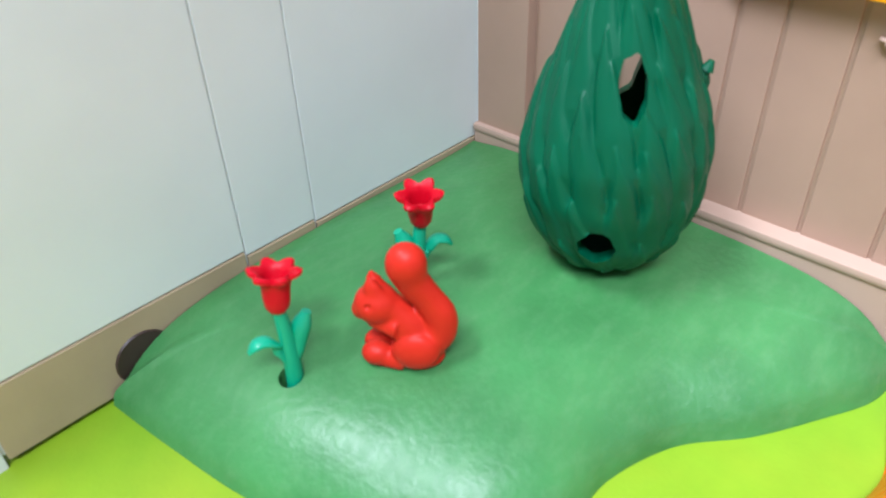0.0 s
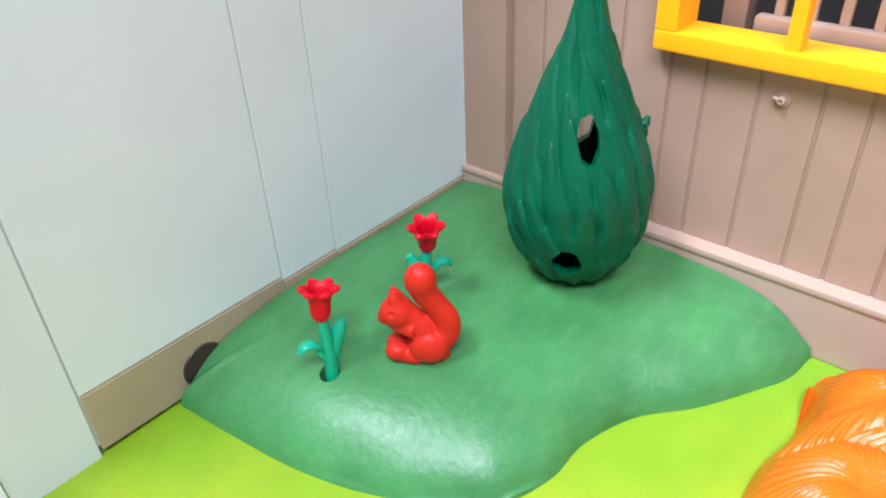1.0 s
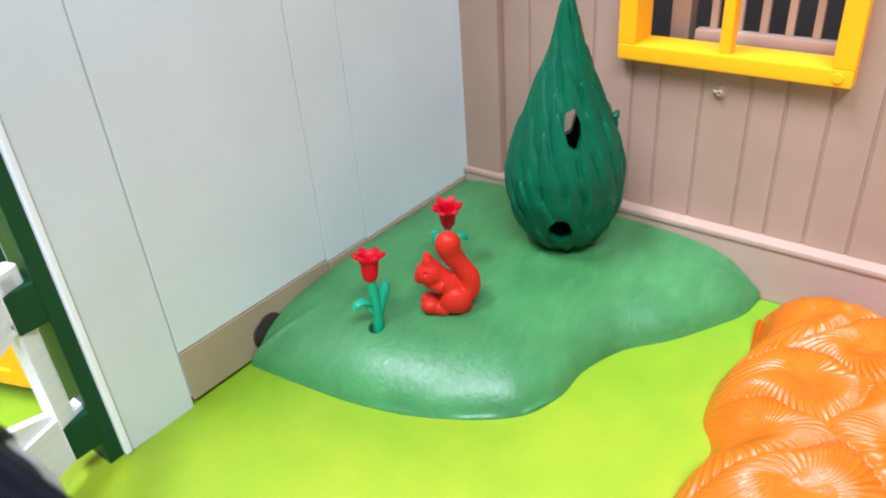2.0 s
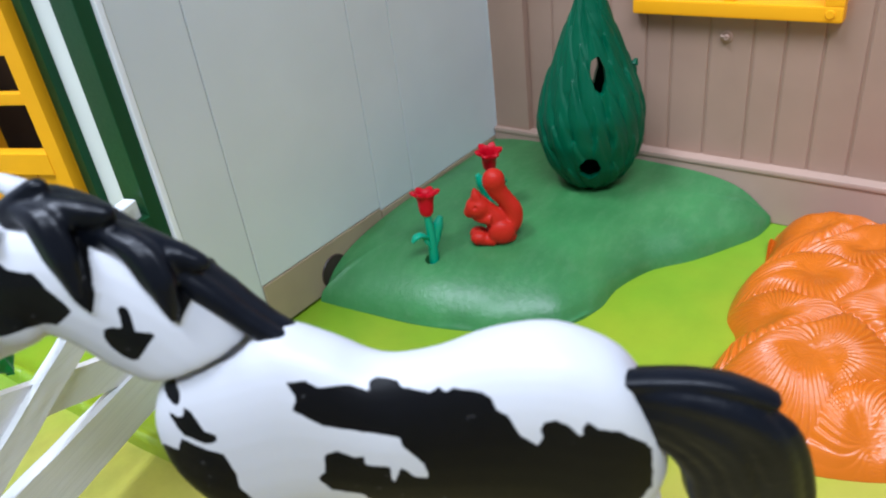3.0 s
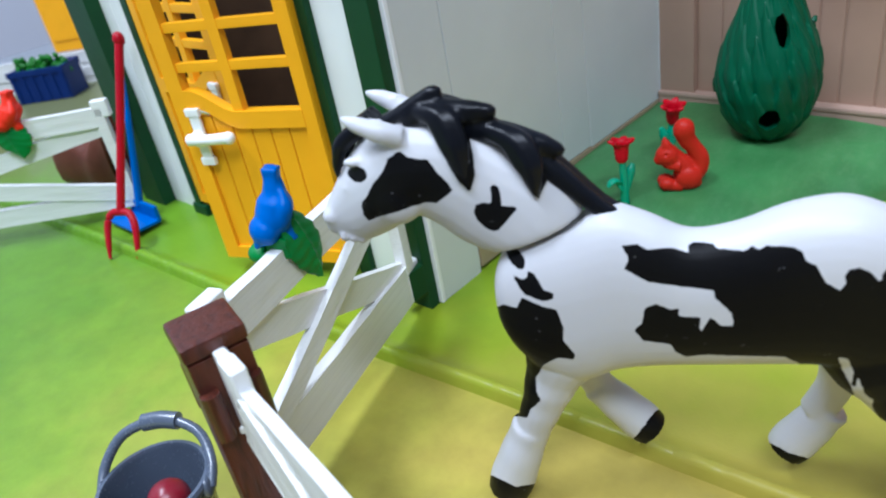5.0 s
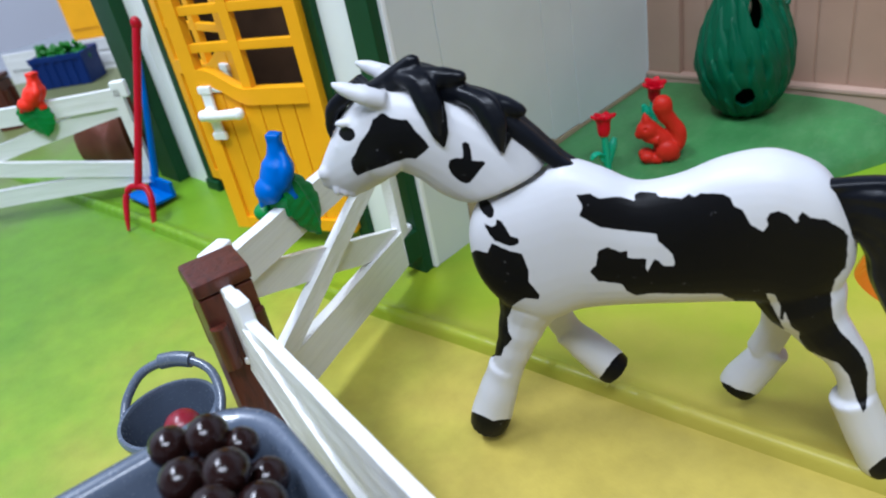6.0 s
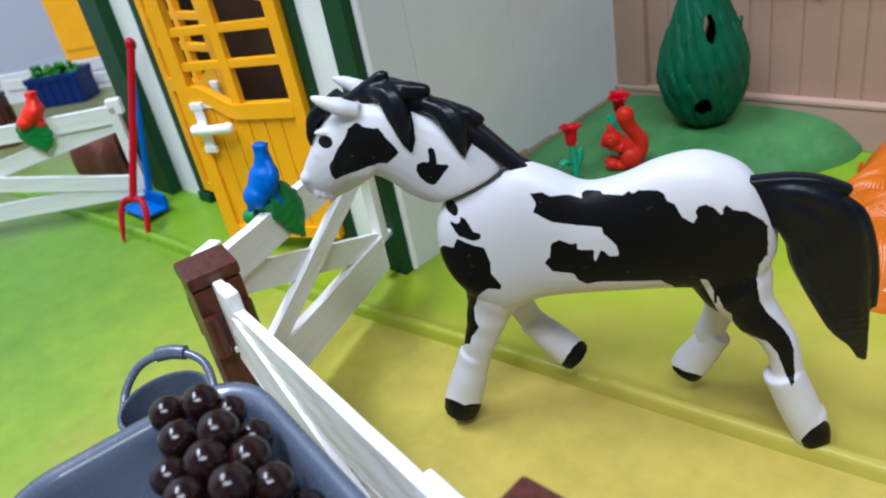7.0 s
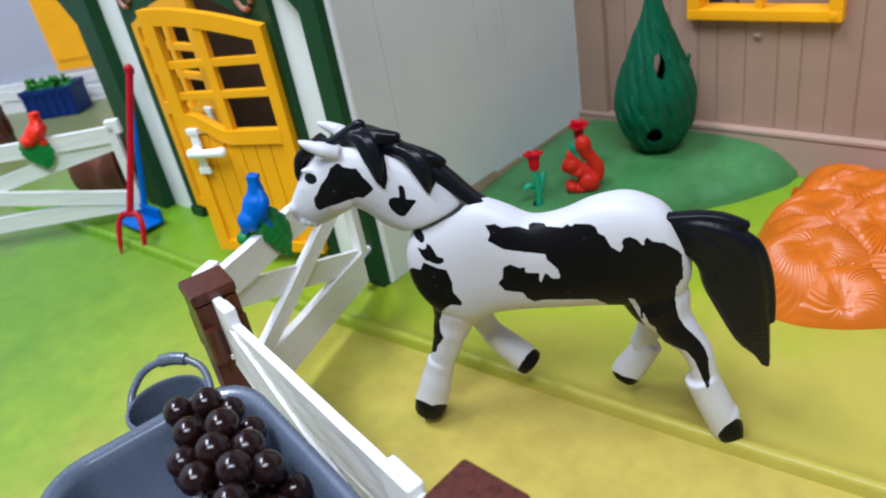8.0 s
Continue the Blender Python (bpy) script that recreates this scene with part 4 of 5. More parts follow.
    neck = [((-34.4, 74.6), (-15.8, 82.6), 7.3), ((-36.5, 75.1), (-16.5, 85.4), 7.5), ((-40.5, 77.2), (-19.2, 90.2), 7.4), ((-44.3, 80.8), (-26.5, 95.6), 7.3), ((-48.1, 82.6), (-35.0, 100.8), 7.4),
            ((-51.5, 80.3), (-43.5, 103.2), 8.0), ((-56.0, 78.0), (-50.5, 103.2), 7.8), ((-59.6, 76.6), (-56.8, 99.0), 6.4), ((-62.2, 76.8), (-60.6, 94.6), 5.2), ((-64.2, 77.4), (-63.6, 90.2), 4.6),
            ((-65.9, 78.4), (-66.1, 86.2), 4.2), ((-66.9, 79.0), (-67.1, 83.6), 2.8)]
    skin(bm, [section((q[0], q[1]), (q[2], q[3]), max(0.5, q[4]), 2.2) for q in fair([(*lo, *hi, w) for lo, hi, w in neck], 4)])
    for s in (1, -1):
        tube(bm, [V(-46.5, 101.0, 5.0 * s), V(-49.6, 102.8, 6.4 * s), V(-53.2, 104.6, 6.8 * s), V(-56.6, 106.2, 6.6 * s)], [2.0 * mm, 2.1 * mm, 1.6 * mm, 0.5 * mm], n=12)
        ball(bm, V(-56.6, 96.6, 5.2 * s), 1.9 * mm, (1.2, 0.6, 0.5))
        ball(bm, V(-58.4, 90.6, 4.6 * s), 2.0 * mm, (1.1, 0.6, 0.6))
        ball(bm, V(-65.0, 83.8, 3.3 * s), 1.9 * mm)
        ball(bm, V(-50.0, 88.5, 5.4 * s), 5.4 * mm, (1, 0.55, 1))
        for k in range(3):
            ball(bm, V(-63.2 + 1.8 * k, 79.2 - 0.4 * k, (3.6 - 0.2 * k) * s), 1.2 * mm, (0.75, 1, 1.2))
    head = settle(bm, 0.0005, 3, 0.5)

    bm = bmesh.new()
    crest = [(-60.5, 91.6, 1.2), (-55.5, 92.6, 1.4), (-49.5, 94.4, 1.8), (-43.5, 95.8, 2.6), (-38.0, 93.8, 2.7), (-31.0, 89.4, 2.2), (-25.0, 86.0, 2.0), (-20.5, 81.8, 1.8), (-17.2, 78.4, 1.6), (-14.2, 75.6, 1.4), (-11.4, 74.0, 1.1)]
    tube(bm, [U(a, z, 6.4) for a, z, r in crest], [r * mm for a, z, r in crest], flat=1.35, side=(0, 1, 0), n=16)
    T = lambda pts, flat=1.3: tube(bm, [U(a, z, 6.4 + n) for a, z, n, r in pts], [r * mm for a, z, n, r in pts], flat=flat, side=(0, 1, 0), n=14)
    for d in (-0.55, 0.55):
        # forelock swept back to a raised tip, then two backward tufts and the strand down to the withers
        T([(-58.5, 91.4 + d, d, 1.1), (-53.0, 93.0 + d, 0.6 + d, 1.3), (-46.6, 96.0 + d, 1.0 + d, 1.6), (-42.6, 98.4 + d, 1.2, 1.2), (-40.6, 99.0, 1.2, 0.6)], 1.2)
        T([(-48.0, 94.8 + d, 1.6, 1.7), (-42.4, 95.6 + d, 2.0, 1.9), (-36.4, 95.4 + d, 2.4, 1.6), (-32.6, 95.2 + 0.6 * d, 2.4, 1.1), (-31.2, 95.0, 2.4, 0.6)], 1.2)
        T([(-37.0, 92.4 + d, 1.6, 1.7), (-30.0, 90.6 + d, 2.0, 1.8), (-24.6, 88.7 + d, 2.2, 1.5), (-21.6, 87.5 + 0.6 * d, 2.2, 1.1), (-20.2, 86.8, 2.2, 0.6)], 1.2)
        T([(-28.0, 87.6 + d, 2.4, 1.9), (-22.0, 83.0 + d, 2.4, 1.7), (-17.0, 78.0 + d, 2.4, 1.4), (-13.8, 75.0 + d, 2.4, 1.3), (-11.6, 73.6 + d, 2.4, 1.1)], 1.1)
    for d, e in ((-1.35, 0.0), (0.0, 0.5), (1.35, 0.0)):
        # two locks that fall over the neck
        T([(-45.0 + d, 96.2, 2.2 + e, 1.5), (-40.6 + d, 95.4, 4.4 + e, 1.7), (-38.6 + d, 91.4, 6.0 + e, 1.5), (-37.8 + 0.6 * d, 87.2, 6.5 + e, 1.1), (-36.9 + 0.2 * d, 83.0, 6.6 + e, 0.4)], 0.8)
        T([(-33.5 + d, 92.2, 2.4 + e, 1.4), (-28.6 + d, 90.6, 4.2 + e, 1.6), (-26.2 + d, 87.2, 5.6 + e, 1.4), (-25.4 + 0.6 * d, 84.0, 6.1 + e, 1.0), (-25.0 + 0.2 * d, 80.6, 6.3 + e, 0.4)], 0.8)
    for n in (-2.6, 0.0, 2.6):
        T([(-54.5, 94.6, n * 0.6, 2.0), (-60.6, 91.2, n, 1.7), (-62.6, 87.4, n * 1.1, 1.2), (-63.6, 84.0, n, 0.4)], 0.7)
    mane = settle(bm, 0.00040, 3, 0.5)

    bm = bmesh.new()
    upper = [(36.0, 66.0), (44.0, 65.8), (52.0, 62.8), (56.0, 58.0), (58.2, 50.0), (59.6, 38.0), (61.4, 22.4)]
    under = [(38.4, 58.8), (42.4, 57.2), (45.4, 52.4), (46.4, 46.6), (48.8, 40.4), (53.4, 31.0), (60.0, 23.4)]
    for row, (deep, count) in enumerate(((0.0, 5), (2.4, 6), (-2.4, 6))):
        for k in range(count):
            u = (k + 0.5) / count
            pts = [U(a + (c - a) * u - 1.4, z + (d - z) * u + 2.4 - (1.5 * ((k + row) % 2) if q == 6 else 1.4 if row == 2 and q < 4 else 0), 9.8 + deep * (1 - 0.25 * abs(2 * u - 1)) * (0.4 if q in (0, 6) else 1)) for q, ((a, z), (c, d)) in enumerate(zip(upper, under))]
            tube(bm, pts, [(1.7 + 0.5 * (row == 0)) * mm * f for f in (1.0, 1.15, 1.35, 1.4, 1.3, 1.0, 0.35)], flat=0.85, side=(0, 1, 0), n=12)
    for n, h in ((-2.0, -1.6), (0.4, 0.0)):
        tube(bm, [U(a, z + h, 9.8 + n) for a, z in ((34.0, 69.6), (42.0, 70.0), (48.0, 69.0), (53.6, 66.6))], [1.2 * mm, 1.2 * mm, 1.2 * mm, 1.0 * mm], flat=1.6, side=(0, 1, 0), n=12)
    tube(bm, [U(a, z, 10.6) for a, z in ((49.0, 65.6), (55.0, 62.0), (58.0, 54.0), (59.6, 45.0), (60.2, 38.0))], [1.2 * mm, 1.5 * mm, 1.6 * mm, 1.5 * mm, 1.0 * mm], n=12)
    tail = settle(bm, 0.00042, 1, 0.4)
    # combed locks: furrows that follow the fall of the hair
    high, low = fair(upper, 8), fair(under, 8)
    lay = [(a + (c - a) * u / 24, z + (d - z) * u / 24, u / 24, q / len(high)) for q, ((a, z), (c, d)) in enumerate(zip(high, low)) for u in range(25)]
    lay = np.array(lay)
    tail.normal_update()
    for v in tail.verts:
        k = int(np.argmin((lay[:, 0] - 1.4 - v.co.x / mm) ** 2 + (lay[:, 1] + 2.4 - v.co.z / mm) ** 2))
        u, q = lay[k, 2], lay[k, 3]
        v.co += v.normal * (0.50 * mm * (abs(math.sin(math.pi * (3.2 * u + 0.5 * u * u + 0.3 * math.sin(4 * q + 5 * u)))) ** 0.6 - 0.6) * min(1, 4 * q))
    for _ in range(2):
        bmesh.ops.smooth_vert(tail, verts=tail.verts, factor=0.5, use_axis_x=True, use_axis_y=True, use_axis_z=True)

    # black paint on the white plastic: outlines on the flank plane
    flank = [(-11.4, 69.6), (-8.5, 69.7), (-7, 68.6), (-2.6, 69), (0.2, 67.9), (-0.1, 69.4), (1.1, 70.2), (4, 69.9), (4.5, 68.9), (8.9, 68.1), (10.3, 69.2), (11.2, 68.3), (12.4, 69.2), (16.5, 68.8), (17.9, 67.8), (18.6, 66), (20.2, 65.1), (21.9, 61.6), (23, 60), (24.6, 56.1), (25.1, 48.4), (19.5, 43.7), (16.5, 45.3), (8.9, 45.2), (2.7, 45.2), (-0.5, 44.6), (-2.5, 45.6), (-3.2, 47.5), (-8.4, 48.1), (-10, 50.6), (-8.5, 52.2), (-7.9, 55.8), (-5.9, 56.8), (-3.2, 55.6), (-1.8, 56), (-1.7, 54.1), (2, 53.9), (1.7, 51.4), (2.2, 50.7), (3.7, 54.1), (5.5, 52), (7.6, 52.2), (7.1, 55), (4.3, 58.3), (4.1, 59.9), (-1.4, 60.7), (-7.1, 61.7), (-11.2, 64.5), (-10.2, 66.6)]
    rear = [(21.9, 61.6), (24.1, 60), (25, 61.6), (24.4, 62.9), (25.1, 64.2), (26.8, 64.6), (28.2, 63.8), (30.1, 61.6), (30, 63.3), (30.6, 64.5), (32.1, 63.1), (34.8, 62.7), (37.9, 60.5), (38.7, 59.1), (39, 55.3), (38.9, 52.1), (37.5, 49.2), (36.9, 45.8), (37.9, 39.7), (39.3, 36.6), (42.2, 33.1), (44.3, 29.9), (45.5, 26.1), (46.5, 15.5), (46.1, 13.9), (44.4, 17.7), (42.1, 24.6), (39.9, 27.9), (36.8, 29.4), (33.7, 31.4), (32.1, 33.9), (30.7, 36.2), (28.8, 41.4), (28.7, 35.8), (26.6, 37.1), (23.4, 40.1), (19.5, 43.7), (21.9, 56.1)]
    gap = [(25.2, 45.4), (26.8, 45.2), (28, 42.4), (28, 39.3), (32, 35.7), (31.8, 33.9), (30.4, 35.1), (29, 36.6), (27, 41.3)]
    chest_a = [(-31.0 + 1.45 * math.cos(t * 0.5236) - 0.5 * math.sin(t * 0.5236), 66.2 + 2.8 * math.sin(t * 0.5236)) for t in range(12)]
    chest_b = [(-32.5, 62.6), (-31.4, 59.2), (-30.4, 57.5), (-27.2, 55.9), (-25.0, 56.5), (-24.9, 57.9), (-26.7, 58.8), (-28.0, 62.3), (-29.2, 63.3), (-29.7, 61.4), (-30.8, 61.2)]
    chest_c = [(-31.3, 56.8), (-30.2, 56.4), (-27.6, 54.8), (-24.7, 54.0), (-23.7, 49.7), (-24, 46.4), (-21.8, 42.8), (-22.3, 41.6), (-25.4, 41.9), (-28.4, 40), (-30.3, 36.4), (-30.5, 32.7), (-29.9, 30), (-32.2, 27.6), (-33.3, 24.8), (-36.5, 25.6), (-38, 38), (-39.5, 46), (-40, 52), (-37.5, 54), (-35, 55.2), (-32.5, 54.4)]
    face = [(-51.9, 87.7), (-51.1, 87.7), (-50, 86.5), (-47.5, 85.9), (-46.1, 85.9), (-45.2, 83.7), (-44, 81.9), (-42.4, 79.4), (-46, 76.6), (-48, 76.9), (-51.2, 76.1), (-55, 74.9), (-58.3, 74.1), (-61, 73.1), (-61.9, 74.5), (-61.8, 77.1), (-60, 78.9), (-58.4, 81.3), (-55.9, 83.6), (-54, 86.5)]
    mark = [(-34.8, 80.3), (-33.9, 80.7), (-33.1, 80.2), (-33, 78.4), (-33.1, 76.3), (-30, 75.8), (-31.2, 74.5), (-34.3, 71.1), (-35.5, 70.7), (-36.8, 71.5), (-38.4, 73.4), (-38.7, 75), (-38.1, 76.5), (-36.6, 77.1), (-34.9, 76.8), (-34.9, 78.8)]

    hoof_a = [(48.2, -1.6), (55.6, 10.2), (60, 6), (58, -6), (50, -6)]
    hoof_b = [(-50, 8.5), (-44.4, 5.0), (-39.0, 1.2), (-34.5, 3.0), (-30, 5), (-30, -8), (-50, -8)]
    hoof_c = [(-12.4, 8.4), (-9.9, 12.6), (-6.8, 18.3), (-2, 22), (0, 8), (-6, 0), (-14, 2)]
    hoof_d = [(12, 13), (17.7, 10.9), (21.2, 8.2), (28.4, 6.0), (30, 0), (12, 0)]
    locks = [(-51.6, 96.1), (-46.1, 96), (-42.5, 94.3), (-40.8, 91.3), (-40.3, 87.1), (-39, 83.9), (-37, 81.4), (-35.6, 84.8), (-35.3, 88.9), (-35.4, 91.4), (-34.5, 92.4), (-32.9, 91.8), (-29.9, 90.1), (-27.9, 88.3), (-27.1, 84.4), (-26.1, 81.8), (-25, 79.5), (-23.7, 81.7), (-22.4, 83.8), (-19.9, 82), (-17.4, 79.3), (-15.7, 77.9), (-8, 76), (-4, 80), (-4, 112), (-62, 112), (-58, 99), (-54.5, 97.2)]

    # the neck is a piece of its own: a narrow joint runs round it where it enters the body
    neck_tree = BVHTree.FromBMesh(head)
    body.normal_update()
    moves = []
    for v in body.verts:
        if v.co.x < -0.008 and v.co.z > 0.050:
            at_skin, out_way, _, _ = neck_tree.find_nearest(v.co)
            d = (v.co - at_skin).dot(out_way)
            if abs(d) < 0.0018:
                moves.append((v, v.co - v.normal * (0.0016 * math.exp(-((d - 0.0002) / 0.00055) ** 2))))
    for v, to in moves:
        v.co = to

    def painted(src, shapes, holes, dots, mid, locks=None):
        """Paint as printed by a slanted pad: each outline is given on a plane a few millimetres out from the middle."""
        me = bpy.data.meshes.new("skin")
        bmesh.ops.recalc_face_normals(src, faces=src.faces)
        src.to_mesh(me)
        src.free()
        co = np.empty(len(me.vertices) * 3)
        me.vertices.foreach_get("co", co)
        x0, n, z0 = co[0::3] / mm, -co[1::3] / mm, co[2::3] / mm
        n = np.where(z0 > 30, np.abs(n - mid) + mid, n)
        z0 = np.where((co[1::3] / mm > -mid) & (z0 > 30) & (locks is None), z0 + 2.5, z0)

        def onto(level):
            k = (level - n) / (119.0 - n)
            return x0 + k * (5.6 - x0), z0 + k * (138.0 - z0)

        d = np.full(x0.shape, -9.0)
        for s, level in shapes:
            d = np.maximum(d, signed_distance(*onto(level), s))
        for s, level in holes:
            d = np.minimum(d, -signed_distance(*onto(level), s))
        for a, b, r, q in dots:
            x, z = onto(7.0)
            d = np.maximum(d, r - np.hypot(x - a, (z - b) * q))
        d = np.where((co[1::3] / mm > -2.5) & (z0 > 20) & (z0 < 47), -9.0, d)
        if locks:
            e = signed_distance(*onto(12.0), locks)
            nor = np.empty(len(me.vertices) * 3)
            me.vertices.foreach_get("normal", nor)
            comb = 0.82 + 0.18 * np.sin(2.3 * x0 + 0.9 * z0)
            lift = 1.25 * mm * np.clip(e / 1.3 + 0.15, 0, 1) ** 0.6 * comb
            me.vertices.foreach_set("co", co + nor * np.repeat(lift, 3))
            me.update()
            d = np.maximum(d, e)
        me.attributes.new("paint", "FLOAT", "POINT").data.foreach_set("value", d.astype(np.float32))
        return me

    bodies = [painted(body, [(flank, 11.5), (rear, 11.5), (chest_a, 10.0), (chest_b, 10.0), (chest_c, 10.0), (hoof_a, 13.0), (hoof_b, 9.2), (hoof_c, -1.0), (hoof_d, -1.0)], [(gap, 11.5)], [], 7.6), painted(head, [(face, 7.0), (mark, 8.0)], [], [(-60.9, 83.5, 1.85, 1.05)], 6.2, locks)]
    plain = []
    for src in (mane, tail):
        me = bpy.data.meshes.new("plain")
        bmesh.ops.recalc_face_normals(src, faces=src.faces)
        src.to_mesh(me)
        src.free()
        me.attributes.new("paint", "FLOAT", "POINT").data.foreach_set("value", np.full(len(me.vertices), 9.0, np.float32))
        plain.append(me)
    out = bmesh.new()
    for me in bodies:
        out.from_mesh(me)
    split = len(out.faces)
    for me in plain:
        out.from_mesh(me)
    out.faces.ensure_lookup_table()
    for f in out.faces[split:]:
        f.material_index = 1
    me = bpy.data.meshes.new("horse_figure")
    out.to_mesh(me)
    out.free()
    me.materials.append(HORSE)
    me.materials.append(MANE)
    me.shade_smooth()
    ob = new("horse_figure", me)
    ob.matrix_world = pose(*at, 0, 0, turn)
    tagged(ob, "white toy horse figure with black patches, mane and tail", "horse figure")


HORSE = plastic("piebald_horse_plastic", (0.59, 0.59, 0.60), 0.42, 0.03, 120, 0.04, subsurf=0.05)
nodes, link = links(HORSE)
bsdf = nodes["Principled BSDF"]
attr = nodes.new("ShaderNodeAttribute")
attr.attribute_name = "paint"
wobble = nodes.new("ShaderNodeTexNoise")
wobble.inputs["Scale"].default_value, wobble.inputs["Detail"].default_value = 900, 2
coord = nodes.new("ShaderNodeTexCoord")
link.new(coord.outputs["Object"], wobble.inputs["Vector"])
edge_mix = nodes.new("ShaderNodeMath")
edge_mix.operation = "MULTIPLY_ADD"
edge_mix.inputs[1].default_value = 0.5
link.new(wobble.outputs["Fac"], edge_mix.inputs[0])
link.new(attr.outputs["Fac"], edge_mix.inputs[2])
sharp = nodes.new("ShaderNodeMapRange")
sharp.inputs["From Min"].default_value, sharp.inputs["From Max"].default_value = 0.20, 0.34
link.new(edge_mix.outputs[0], sharp.inputs[0])
base = bsdf.inputs["Base Color"].links[0].from_socket
tint = nodes.new("ShaderNodeMix")
tint.data_type = "RGBA"
for s in tint.inputs:
    if s.type == "RGBA" and s.name == "A":
        link.new(base, s)
for s in tint.inputs:
    if s.type == "RGBA" and s.name == "B":
        s.default_value = (0.004, 0.004, 0.0045, 1)
link.new(sharp.outputs[0], tint.inputs[0])
for s in tint.outputs:
    if s.type == "RGBA":
        link.new(s, bsdf.inputs["Base Color"])
fleck = nodes.new("ShaderNodeTexNoise")
fleck.inputs["Scale"].default_value, fleck.inputs["Detail"].default_value = 620, 3
link.new(coord.outputs["Object"], fleck.inputs["Vector"])
wear = nodes.new("ShaderNodeMapRange")
wear.inputs["From Min"].default_value, wear.inputs["From Max"].default_value = 0.70, 0.76
wear.inputs["To Min"].default_value, wear.inputs["To Max"].default_value = 1.0, 0.86
link.new(fleck.outputs["Fac"], wear.inputs[0])
worn = nodes.new("ShaderNodeMath")
worn.operation = "MULTIPLY"
link.new(sharp.outputs[0], worn.inputs[0])
link.new(wear.outputs[0], worn.inputs[1])
link.new(worn.outputs[0], tint.inputs[0])
gloss = nodes.new("ShaderNodeMapRange")
gloss.inputs["To Min"].default_value, gloss.inputs["To Max"].default_value = 0.45, 0.12
link.new(sharp.outputs[0], gloss.inputs[0])
link.new(gloss.outputs[0], bsdf.inputs["Specular IOR Level"])
horse((0.1000, -0.1815, 0.0), 27)


# white fence panels with crossed boards between brown posts
def cross_boards(long, low, high, half=0.0046, wide=0.0040):
    """Boards of a panel as (name, x, z, x, z, half width, offset): two rails and a cross between them."""
    return [("top_rail", 0.0, high - half, long, high - half, half, 0.0), ("bottom_rail", 0.0, low + half, long, low + half, half, 0.0),
            ("cross_board", 0.003, low + 0.007, long - 0.003, high - 0.009, wide, 0.0009), ("cross_board", 0.003, high - 0.009, long - 0.003, low + 0.007, wide, -0.0009)]


GATE_BOARDS = [("top_rail", 0.0, 0.0532, 0.0843, 0.0534, 0.0052, 0.0), ("bottom_rail", 0.0, 0.0128, 0.0835, 0.0138, 0.0068, 0.0),
               ("cross_board", 0.006, 0.0168, 0.0830, 0.0505, 0.0043, -0.0009), ("cross_board", 0.006, 0.0490, 0.0830, 0.0196, 0.0032, 0.0009)]
GATE_CLIPS = [(0.0790, 0.0875, 0.0021, 0.0560, 0.0625), (-0.0020, 0.0044, 0.0020, 0.0540, 0.0602), (-0.0040, 0.0010, 0.0017, 0.0490, 0.0530), (-0.0055, 0.0030, 0.0019, 0.0130, 0.0185)]
FENCE_CLIPS = [(-0.0050, 0.0015, 0.0013, 0.0520, 0.0632), (0.0005, 0.0072, 0.0017, 0.0555, 0.0632), (-0.0060, 0.0005, 0.0013, 0.0440, 0.0540), (-0.0066, -0.0020, 0.0020, 0.0425, 0.0446),
               (0.0800, 0.0900, 0.0019, 0.0520, 0.0612), (0.0895, 0.0940, 0.0014, 0.0440, 0.0580)]


